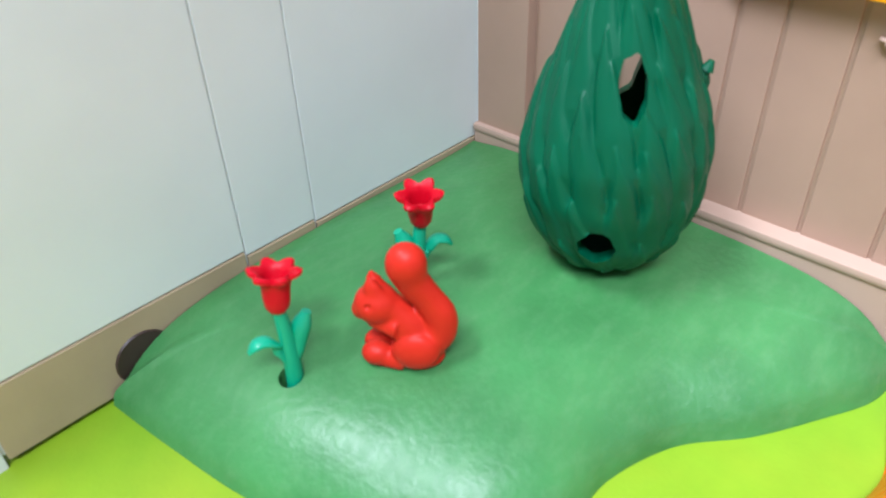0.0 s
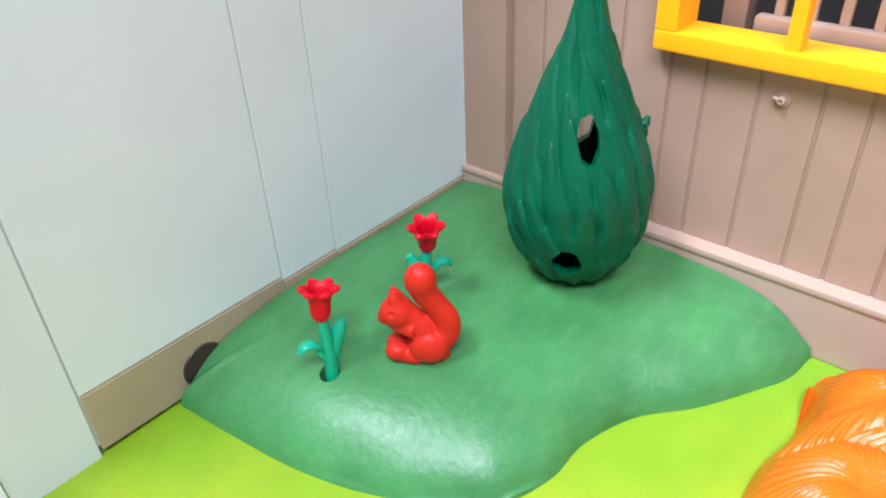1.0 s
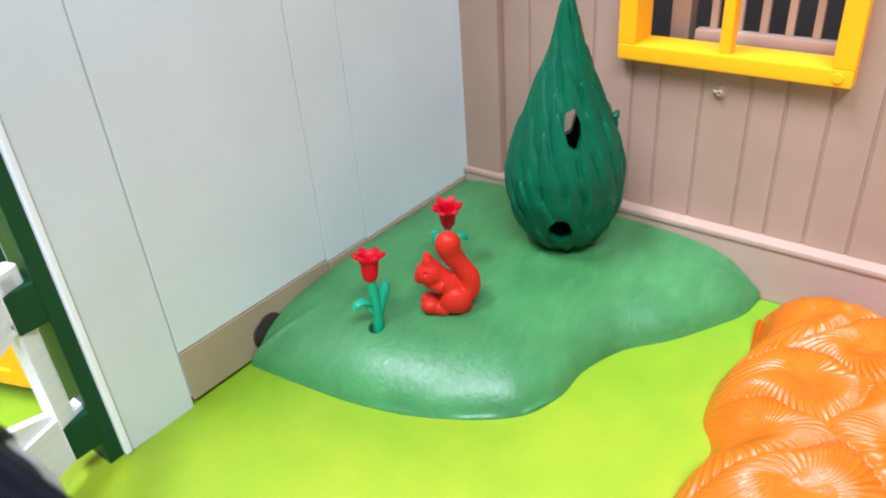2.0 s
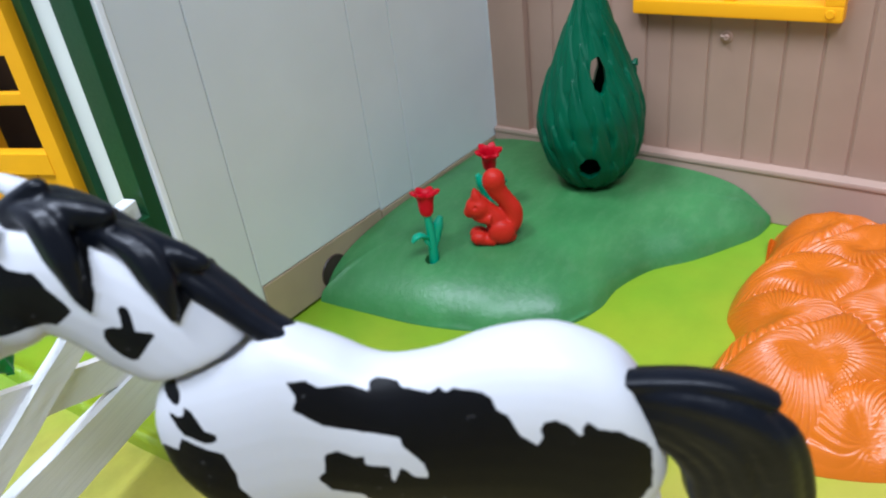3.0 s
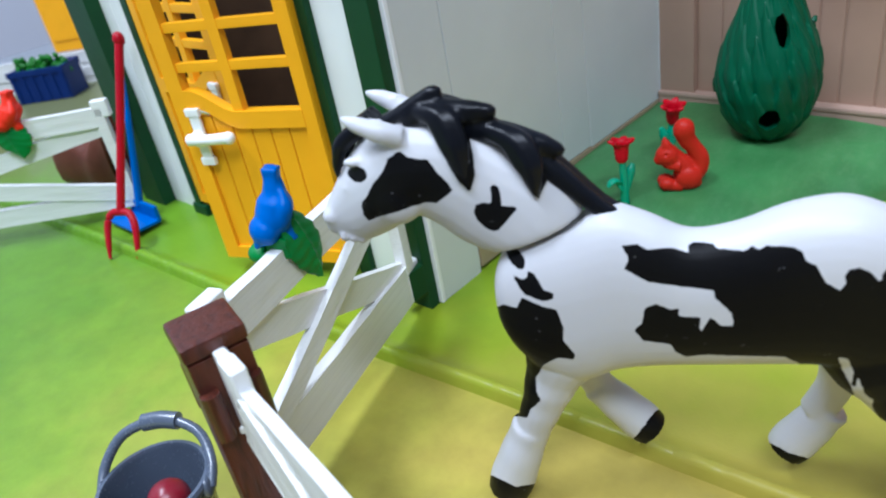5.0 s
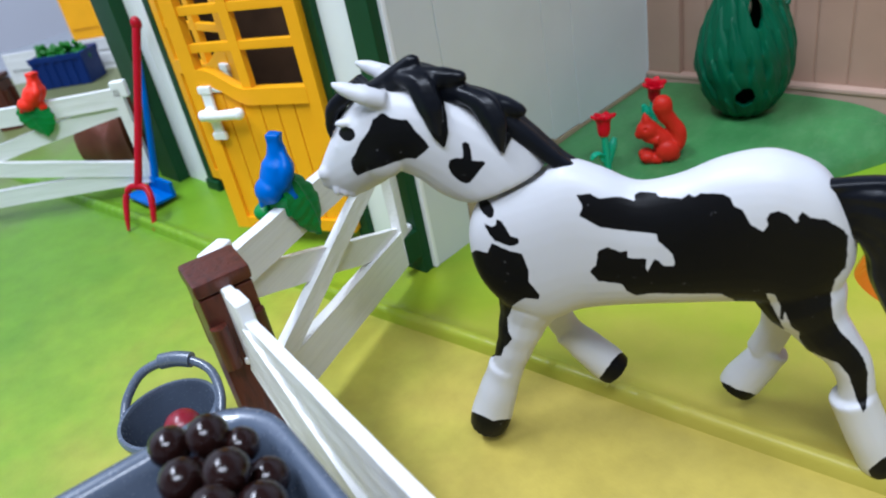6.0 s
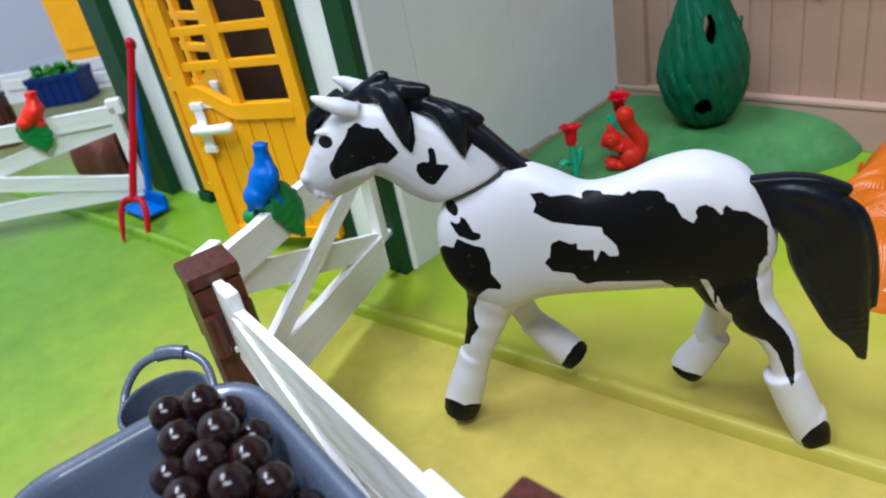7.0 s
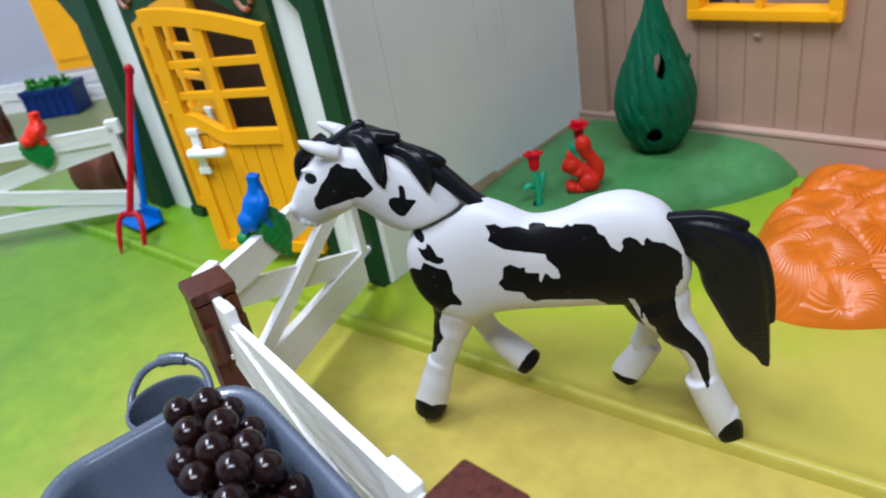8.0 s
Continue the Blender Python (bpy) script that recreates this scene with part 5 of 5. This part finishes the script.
def fence_panel(name, a, b, label, category, shape, stiles=(), clips=(), carve=0.00024, T=0.0018):
    """A panel that runs from a to b (x, y), made of boards, end stiles and the clips that hold it."""
    ob = thing(name, (a[0], a[1], 0.0), label, category, "fence panels", math.degrees(math.atan2(b[1] - a[1], b[0] - a[0])))
    for nm, x0, z0, x1, z1, h, shift in shape:
        t = T if "rail" in nm else T * 0.8
        bm = bmesh.new()
        v = Vector((x1 - x0, 0, z1 - z0))
        m = pose((x0 + x1) / 2, shift, (z0 + z1) / 2, 0, -math.degrees(math.atan2(v.z, v.x)), 0)
        n, loops = 30, []
        # each face is carved into shallow ridges of grain that wander along the board
        seed = x0 * 700 + z0 * 900
        deep = carve > 0.0003
        cuts = [-1.0] + [-0.87 + 0.174 * k for k in range(11)] + [1.0] if deep else [-1.0, -0.72, -0.44, -0.16, 0.14, 0.42, 0.70, 1.0]
        for i in range(n + 1):
            s = v.length * (i / n - 0.5)
            w = 0.00022 * math.sin(i * 1.1 + seed) + 0.00018 * math.sin(i * 0.43 + 2 * seed)
            w *= 0.35
            row = []
            for side in (-1, 1):
                for k, c in enumerate(cuts[::-side]):
                    wander = 0.0 if abs(c) == 1 else 0.05 * math.sin(0.55 * i + 2.1 * c + seed)
                    dip = 0.0 if abs(c) == 1 else carve * (k % 2) * (0.7 + 0.3 * math.sin(0.8 * i + 5 * c + seed))
                    row.append(bm.verts.new(m @ Vector((s, side * (t - dip), (h - 0.0003) * (c + wander) + w + 0.0003 * math.copysign(1, c) * (abs(c) == 1)))))
            loops.append(row)
        skin(bm, loops)
        bmesh.ops.bevel(bm, geom=[e for e in bm.edges if len(e.link_faces) == 2 and e.calc_face_angle(0) > 1.0], offset=0.00035, segments=2, affect="EDGES")
        part(nm, bm, FENCE, ob, smooth=50)
    low, high = min(q[2] - q[5] for q in shape), max(q[4] + q[5] for q in shape)
    for x in stiles:
        bm = bmesh.new()
        box(bm, x - 0.0024, x + 0.0024, -T - 0.0002, T + 0.0002, low, high + 0.0004, 0.0005)
        part("stile", bm, FENCE, ob)
    for x0, x1, t, z0, z1 in clips:
        bm = bmesh.new()
        box(bm, x0, x1, -t, t, z0, z1, 0.0008, seg=3)
        part("clip", bm, EDGE_WHITE, ob)
    return ob


def fence_post(x, y, turn, tall, half=0.0066, ground=-0.0046):
    ob = thing("fence_post", (x, y, ground), "dark brown square toy fence post with a chamfered cap", "fence post", "fence posts", turn)
    bm = bmesh.new()
    box(bm, -half, half, -half, half, 0.0, tall - 0.0040, 0.0006)
    part("shaft", bm, POST, ob)
    bm = bmesh.new()
    box(bm, -half - 0.0004, half + 0.0004, -half - 0.0004, half + 0.0004, tall - 0.0036, tall, 0.0010)
    part("cap", bm, POST, ob)
    for s in (-1, 1):
        for y in (-0.0043, 0.0043):
            bm = bmesh.new()
            tube(bm, [(s * (half + 0.0006), y, tall - 0.0218), (s * (half + 0.0006), y, tall - 0.0108)], [0.0019, 0.0019], n=14)
            part("bracket", bm, POST, ob)
    return ob


POST_A, POST_B = (0.0367, -0.2494), (0.1470, -0.2690)
fence_post(*POST_A, -15, 0.0706, 0.0060)
fence_post(*POST_B, -2, 0.0706, 0.0072)
GATE_A, GATE_B = (-0.0045, -0.1635), (0.0235, -0.2430)
fence_panel("gate", GATE_A, GATE_B, "white crossed-board gate hinged to the green house post, standing ajar", "gate", shape=GATE_BOARDS, stiles=(0.0022,), clips=GATE_CLIPS)
fence_panel("fence", (0.0450, -0.2512), (0.1385, -0.2692), "white crossed-board fence panel between two brown posts", "fence", shape=cross_boards(0.0945, 0.002, 0.0588, 0.0080, 0.0082), clips=FENCE_CLIPS, carve=0.0005, T=0.0012)
fence_panel("fence", (-0.1850, -0.1700), (-0.3220, -0.3016), "long white crossed-board fence panel beside the house", "fence", shape=cross_boards(0.19, 0.005, 0.0545, 0.0044), stiles=(0.0022, 0.1878), clips=[(-0.0032, 0.0042, 0.0020, 0.0500, 0.0580)])
fence_panel("fence", (-0.4700, -0.0350), (-0.5600, -0.1150), "white fence panel standing behind the planter", "fence", shape=cross_boards(0.1204, 0.0, 0.026), stiles=(0.0022, 0.1182))
fence_post(-0.4200, -0.1640, 40, 0.0400, 0.0075, -0.0022)

for z in (0.0060, 0.0445):
    bm = bmesh.new()
    box(bm, -0.0100, -0.0010, -0.1672, -0.1600, z, z + 0.0108, 0.0007)
    part("hinge_block", bm, DARK_GREEN, house, "dark green hinge block")
    bm = bmesh.new()
    tube(bm, [(-0.0052, -0.1648, z + 0.0104), (-0.0052, -0.1648, z + 0.0134)], [0.0014, 0.0014], n=12)
    part("hinge_pin", bm, DARK_GREEN, house)


# bird figures, each gripping a leafy clip on a rail
def bird(at, turn, mat, colour, lean=0.0, girth=(1.28, 1.58, 0.98)):
    bm = bmesh.new()
    mm = 0.001
    tube(bm, [(-5.6 * mm, 0, 3.4 * mm), (-4.6 * mm, 0, 4.6 * mm), (-2.2 * mm, 0, 6.2 * mm), (-0.2 * mm, 0, 9.6 * mm), (0.6 * mm, 0, 13.0 * mm), (0.9 * mm, 0, 16.0 * mm)],
         [2.0 * mm, 3.2 * mm, 4.2 * mm, 4.2 * mm, 2.6 * mm, 1.9 * mm], flat=0.95, side=(0, 1, 0), n=18)
    tube(bm, [(0.4 * mm, 0, 13.0 * mm), (1.2 * mm, 0, 18.2 * mm)], [2.0 * mm, 2.6 * mm], flat=1.0, side=(0, 1, 0), n=4)
    ball(bm, (-4.6 * mm, 0, 4.4 * mm), 3.6 * mm)
    tube(bm, [(-6.2 * mm, 0, 2.8 * mm), (-8.2 * mm, 0, 1.0 * mm)], [1.7 * mm, 0.5 * mm], n=10)
    for s in (-1, 1):
        tube(bm, [(-1.6 * mm, 3.2 * s * mm, 5.4 * mm), (0.2 * mm, 4.0 * s * mm, 9.4 * mm), (1.2 * mm, 2.4 * s * mm, 13.6 * mm)], [1.6 * mm, 1.9 * mm, 0.6 * mm], flat=0.6, side=(0, 1, 0), n=10)
        tube(bm, [(-0.4 * mm, 1.6 * s * mm, 5.0 * mm), (0.4 * mm, 2.0 * s * mm, 0.6 * mm)], [1.5 * mm, 1.6 * mm], n=10)
    out = settle(bm, 0.0005, 3, 0.5)
    bmesh.ops.scale(out, vec=girth, verts=out.verts)
    ob = new("bird_figure", mesh_of("bird_figure", out, mat, 0))
    ob.data.shade_smooth()
    ob.matrix_world = pose(*at, 0, 0, turn) @ pose(0, 0, 0, 0, lean, 0)
    tagged(ob, colour + " moulded bird figure perched on a leafy rail clip", "bird figure", "birds on the fences")


def leaf_clip(at, turn, broad=1.0):
    """A broad scalloped leaf with veins that hangs over a rail from a small saddle, and a lobe behind."""
    ob = thing("leaf_clip", at, "green leafy clip hooked over a white rail", "leaf clip", "leaf clips", turn)
    bm = bmesh.new()
    rows, n, m = [], 40, 10
    for i in range(n + 1):
        t = i / n
        w = 0.0062 * broad * max(0.02, math.sin(math.pi * (0.10 + 0.87 * t))) ** 0.7 * (1 + 0.10 * abs(math.sin(t * 15.0)) - 0.05)
        row = []
        for k in range(-m, m + 1):
            u = k / m
            vein = 0.00026 * abs(math.sin((t * 8 - abs(u) * 1.7) * 2.4)) + 0.0005 * math.exp(-(u / 0.10) ** 2)
            row.append(bm.verts.new((0.0010 + w * u - 0.0035 * t, 0.0032 + 0.0016 * math.sin(2.6 * t) - 0.0016 * u * u + vein, 0.0052 - 0.0185 * t + 0.0010 * abs(u))))
        rows.append(row)
    for a, b in zip(rows, rows[1:]):
        for k in range(2 * m):
            bm.faces.new((a[k], a[k + 1], b[k + 1], b[k]))
    bmesh.ops.recalc_face_normals(bm, faces=bm.faces)
    bmesh.ops.solidify(bm, geom=bm.faces[:], thickness=0.0014)
    part("leaf", bm, LEAF, ob)
    bm = bmesh.new()
    box(bm, -0.0040, 0.0060, -0.0034, 0.0034, -0.0036, 0.0022, 0.0012)
    box(bm, -0.0015, 0.0050, -0.0085, -0.0030, -0.0028, -0.0002, 0.0012)
    ball(bm, (0.0045, -0.0060, -0.0026), 0.0034, (1, 1, 0.75))
    part("base", bm, LEAF, ob)


def along(a, b, t):
    return a[0] + (b[0] - a[0]) * t, a[1] + (b[1] - a[1]) * t


bx, by = along(GATE_A, GATE_B, 0.61)
leaf_clip((bx, by, 0.0592), 289)
bird((0.0132, -0.2132, 0.0588), 78, BLUE, "blue", girth=(1.0, 1.25, 1.04))
rx, ry = -0.2140, -0.1979
leaf_clip((rx - 0.0030, ry - 0.0030, 0.0515), 224, 1.35)
bird((rx, ry, 0.0510), 70, BIRD_RED, "orange-red")

# hay fork and shovel leaning on the house front
fork = thing("hay_fork", (-0.1575, -0.1970, -0.0040), "red two-pronged hay fork leaning against the house", "hay fork")
bm = bmesh.new()
tube(bm, [(-0.0050, 0.0085, 0.0185), (-0.0060, 0.0230, 0.052), (-0.0068, 0.0370, 0.0860)], [0.0019, 0.0018, 0.0019], n=14)
ball(bm, (-0.0069, 0.0373, 0.0870), 0.0025, (1, 1, 1.3))
part("handle", bm, CRIMSON, fork)
bm = bmesh.new()
for s in (-1, 1):
    tube(bm, [(-0.0050, 0.0085, 0.0185), (0.0044 * s - 0.0047, 0.0020 * s + 0.008, 0.0180), (0.0068 * s - 0.0036, 0.0031 * s + 0.006, 0.0138), (0.0070 * s - 0.0018, 0.0034 * s + 0.003, 0.0070), (0.0068 * s, 0.0034 * s, 0.0)], [0.0018, 0.0017, 0.0016, 0.0014, 0.0007], n=12)
part("fork_head", bm, CRIMSON, fork)

shovel = thing("shovel", (-0.1800, -0.1730, 0.0), "blue shovel leaning beside the hay fork", "shovel")
bm = bmesh.new()
tube(bm, [(-0.001, 0.000, 0.006), (-0.003, 0.010, 0.040), (-0.005, 0.018, 0.070)], [0.0020, 0.0015, 0.0015], n=12)
part("handle", bm, BLUE, shovel)
bm = bmesh.new()
box(bm, -0.0125, 0.0150, -0.0125, 0.001, 0.0004, 0.0020, 0.0006)
box(bm, -0.0125, 0.0150, -0.0005, 0.0015, 0.0012, 0.0085, 0.0006)
part("blade", bm, BLUE, shovel)

# brown saddle-shaped log behind the left fence
bm = bmesh.new()
rows = []
for i in range(15):
    x = -0.021 + 0.042 * i / 14
    top = 0.026 + 0.005 * math.cos(x * 190 + 2.4) + 0.26 * x
    rows.append(ring(bm, (x, 0.0008 * math.sin(i), top / 2), (0, 1, 0), (0, 0, 1), 0.0085 + 0.0012 * math.sin(i * 0.9), top / 2, 16, 3.0))
skin(bm, rows)
log = tagged(new("saddle_block", mesh_of("saddle_block", bm, BROWN)), "brown saddle-shaped block lying behind the fence", "block")
log.matrix_world = pose(-0.2405, -0.1625, 0.0, 0, 0, 8) @ Matrix.Diagonal((1.3, 1.2, 1.15, 1))

# blue planter with green lettuce
planter = thing("planter", (-0.4880, -0.0905, 0.0), "dark blue planter box with curly green plants", "planter", turn=38)
PL, PW, PH = 0.0235, 0.013, 0.026
bm = bmesh.new()
for b in ((-PL, PL, -PW, -PW + 0.003), (-PL, PL, PW - 0.003, PW), (-PL, -PL + 0.003, -PW + 0.003, PW - 0.003), (PL - 0.003, PL, -PW + 0.003, PW - 0.003)):
    box(bm, *b, 0.0, PH, 0.0006)
box(bm, -PL + 0.002, PL - 0.002, -PW + 0.002, PW - 0.002, 0.004, 0.018, 0.0)
part("box", bm, NAVY, planter)
for s in (-1, 1):
    bm = bmesh.new()
    box(bm, -PL - 0.0006, PL + 0.0006, s * PW - 0.0010, s * PW + 0.0010, PH - 0.0045, PH + 0.0004, 0.0004)
    part("rim", bm, NAVY, planter)
    for k in range(6):
        bm = bmesh.new()
        cx = -PL + 0.0025 + (2 * PL - 0.005) * k / 5
        box(bm, cx - 0.0016, cx + 0.0016, s * PW - 0.0008, s * PW + 0.0008, 0.001, PH - 0.0046, 0.0004)
        part("slat", bm, NAVY, planter)
rng = random.Random(11)
for k in range(4):
    bm = bmesh.new()
    cx = -0.0165 + 0.0110 * k
    for q in range(34):
        a, e = rng.random() * 6.28, rng.random()
        r = 0.0072 * (0.3 + 0.7 * e)
        ball(bm, (cx + r * math.cos(a) * 0.85, r * math.sin(a), 0.0190 + 0.0115 * rng.random() * (1.15 - e * e)), 0.0024 + 0.0014 * rng.random(), (1, 0.5 + 0.4 * rng.random(), 0.8), pose(0, 0, 0, 90 * rng.random(), 90 * rng.random(), 0), 8)
    part("plant", bm, LETTUCE, planter, "curly green plant")

# yellow shutter far behind on the left
shutter = thing("shutter", (-0.7030, 0.0200, -0.008), "golden yellow shutter panel standing behind the planter", "shutter", turn=33)
bm = bmesh.new()
box(bm, -0.0265, 0.0265, -0.002, 0.002, 0.0, 0.17, 0.0008)
part("panel", bm, YELLOW, shutter)
bm = bmesh.new()
box(bm, -0.022, 0.022, -0.0035, -0.0018, 0.012, 0.15, 0.0006)
part("inset", bm, YELLOW, shutter)

# grey bucket with an apple
bucket = thing("bucket", (0.0140, -0.2665, -0.0046), "steel grey toy bucket with its handle folded half back", "bucket")
bm = bmesh.new()
lathe(bm, [(0.0001, 0.0), (0.0095, 0.0), (0.0100, 0.0006), (0.0128, 0.0262), (0.0136, 0.0266), (0.0138, 0.0278), (0.0134, 0.0286), (0.0125, 0.0286), (0.0120, 0.0276), (0.0092, 0.0022), (0.0001, 0.0018)], 40)
part("pail", bm, GREY, bucket)
for s in (-1, 1):
    bm = bmesh.new()
    ball(bm, (0.0135 * s, 0, 0.0262), 0.0022, (0.6, 1, 1.2))
    part("ear", bm, GREY, bucket)
bm = bmesh.new()
# the handle is folded back by half
swing = [(x, h * math.sin(radians(50)), 0.0262 + h * math.cos(radians(50))) for x, h in ((-0.0142, 0.0), (-0.0138, 0.0062), (-0.0096, 0.0128), (0.0, 0.0156), (0.0096, 0.0128), (0.0138, 0.0062), (0.0142, 0.0))]
tube(bm, swing, [0.00125] * 7, side=(0, 1, 0), n=12)
tube(bm, [(x, q[1], q[2]) for x, q in ((-0.0046, (0, 0.0116, 0.0359)), (0.0, swing[3]), (0.0046, (0, 0.0116, 0.0359)))], [0.0021] * 3, side=(0, 1, 0), n=16)
part("handle", bm, GREY, bucket)
bucket.matrix_world = pose(0.0152, -0.2652, -0.0046, 0, 0, 36) @ Matrix.Diagonal((0.94, 0.94, 1.02, 1))
bm = bmesh.new()
ball(bm, (0.0220, -0.2652, 0.0230), 0.0047)
tagged(new("apple", mesh_of("apple", bm, APPLE)), "dark red toy apple lying in the bucket", "apple")

# grey wheelbarrow full of brown balls
barrow = thing("wheelbarrow", (0.1027, -0.2954, -0.0046), "steel grey toy wheelbarrow with a rounded tray", "wheelbarrow", turn=-11)
barrow.scale = (1.0, 0.93, 1.0)


def round_rect(bm, hx, hy, r, z, n=6):
    out = []
    for cx, cy, a0 in ((hx - r, hy - r, 0), (-hx + r, hy - r, 90), (-hx + r, -hy + r, 180), (hx - r, -hy + r, 270)):
        for k in range(n + 1):
            a = radians(a0 + 90 * k / n)
            out.append(bm.verts.new((cx + r * math.cos(a), cy + r * math.sin(a), z)))
    return out


bm = bmesh.new()
TR = 0.0640
loops = [round_rect(bm, 0.017, 0.012, 0.006, 0.0385), round_rect(bm, 0.0270, 0.0210, 0.008, 0.0395 + 0.0005), round_rect(bm, 0.0325, 0.0238, 0.011, TR - 0.002),
         round_rect(bm, 0.0349, 0.0259, 0.0128, TR - 0.0018), round_rect(bm, 0.0356, 0.0266, 0.0132, TR - 0.0002), round_rect(bm, 0.0350, 0.0260, 0.0128, TR + 0.0012), round_rect(bm, 0.0334, 0.0246, 0.0118, TR + 0.0015), round_rect(bm, 0.0320, 0.0232, 0.011, TR + 0.0004), round_rect(bm, 0.0314, 0.0226, 0.0105, TR - 0.0014),
         round_rect(bm, 0.0308, 0.0220, 0.010, TR - 0.003), round_rect(bm, 0.0260, 0.0188, 0.007, 0.0445), round_rect(bm, 0.0240, 0.0172, 0.006, 0.0425), round_rect(bm, 0.012, 0.008, 0.004, 0.0423)]
skin(bm, loops)
part("tray", bm, GREY, barrow, smooth=70)
for s in (-1, 1):
    bm = bmesh.new()
    tube(bm, [(0.016, 0.014 * s, 0.042), (0.020, 0.015 * s, 0.018), (0.022, 0.016 * s, 0.0)], [0.002, 0.002, 0.002], n=10)
    part("leg", bm, GREY, barrow)
bm = bmesh.new()
tube(bm, [(-0.024, 0.012, 0.042), (-0.026, 0.0, 0.015), (-0.024, -0.012, 0.042)], [0.0018] * 3, n=10)
part("fork", bm, GREY, barrow)
bm = bmesh.new()
lathe(bm, [(0.0, -0.0025), (0.010, -0.0025), (0.0118, -0.0022), (0.0122, 0.0), (0.0118, 0.0022), (0.010, 0.0025), (0.0, 0.0025)], 28)
bmesh.ops.transform(bm, matrix=pose(-0.026, 0, 0.0122, 90, 0, 0), verts=bm.verts)
part("wheel", bm, BALL, barrow)

# heap of moulded brown balls in the tray: a ridge of large balls, lower ones round it
heap = thing("dung_heap", (0.0830, -0.2820, 0.0385), "glossy dark brown heap of moulded balls in the wheelbarrow", "dung heap")
RIDGE = [(0.077, -0.2826, 0.0637, 0.0033), (0.0821, -0.2782, 0.0652, 0.0034), (0.0855, -0.2752, 0.0625, 0.0029), (0.0863, -0.2853, 0.0647, 0.0034), (0.0927, -0.281, 0.0664, 0.0035), (0.0967, -0.2858, 0.066, 0.0035),
         (0.1, -0.2807, 0.064, 0.0036), (0.0911, -0.2901, 0.0632, 0.0033), (0.1047, -0.2865, 0.066, 0.0035), (0.0988, -0.2915, 0.0644, 0.0034), (0.1074, -0.2816, 0.0634, 0.0034), (0.1093, -0.291, 0.0642, 0.0035), (0.0935, -0.2761, 0.0612, 0.0032)]
rng = random.Random(3)
spots = list(RIDGE)
for tries in range(900):
    u, w = rng.random(), rng.random() - 0.5
    x, y, z, r = 0.0800 + 0.034 * u, -0.2808 - 0.005 * u + 0.013 * w, 0.0440 + 0.0175 * rng.random(), 0.0032 + 0.0006 * rng.random()
    if z < 0.0610 - 0.5 * abs(w) * 0.015 and all(math.dist((x, y, z), q[:3]) > 0.0050 for q in spots):
        spots.append((x, y, z, r))
ball_bm = bmesh.new()
ball(ball_bm, (0, 0, 0), 1.0, seg=24)
ball_mesh = mesh_of("ball", ball_bm, BALL)
for x, y, z, r in spots:
    ob = new("ball", ball_mesh)
    ob.parent = heap
    ob.location, ob.scale = (x - 0.0830, y + 0.2820, z - 0.0385), (r, r, r)
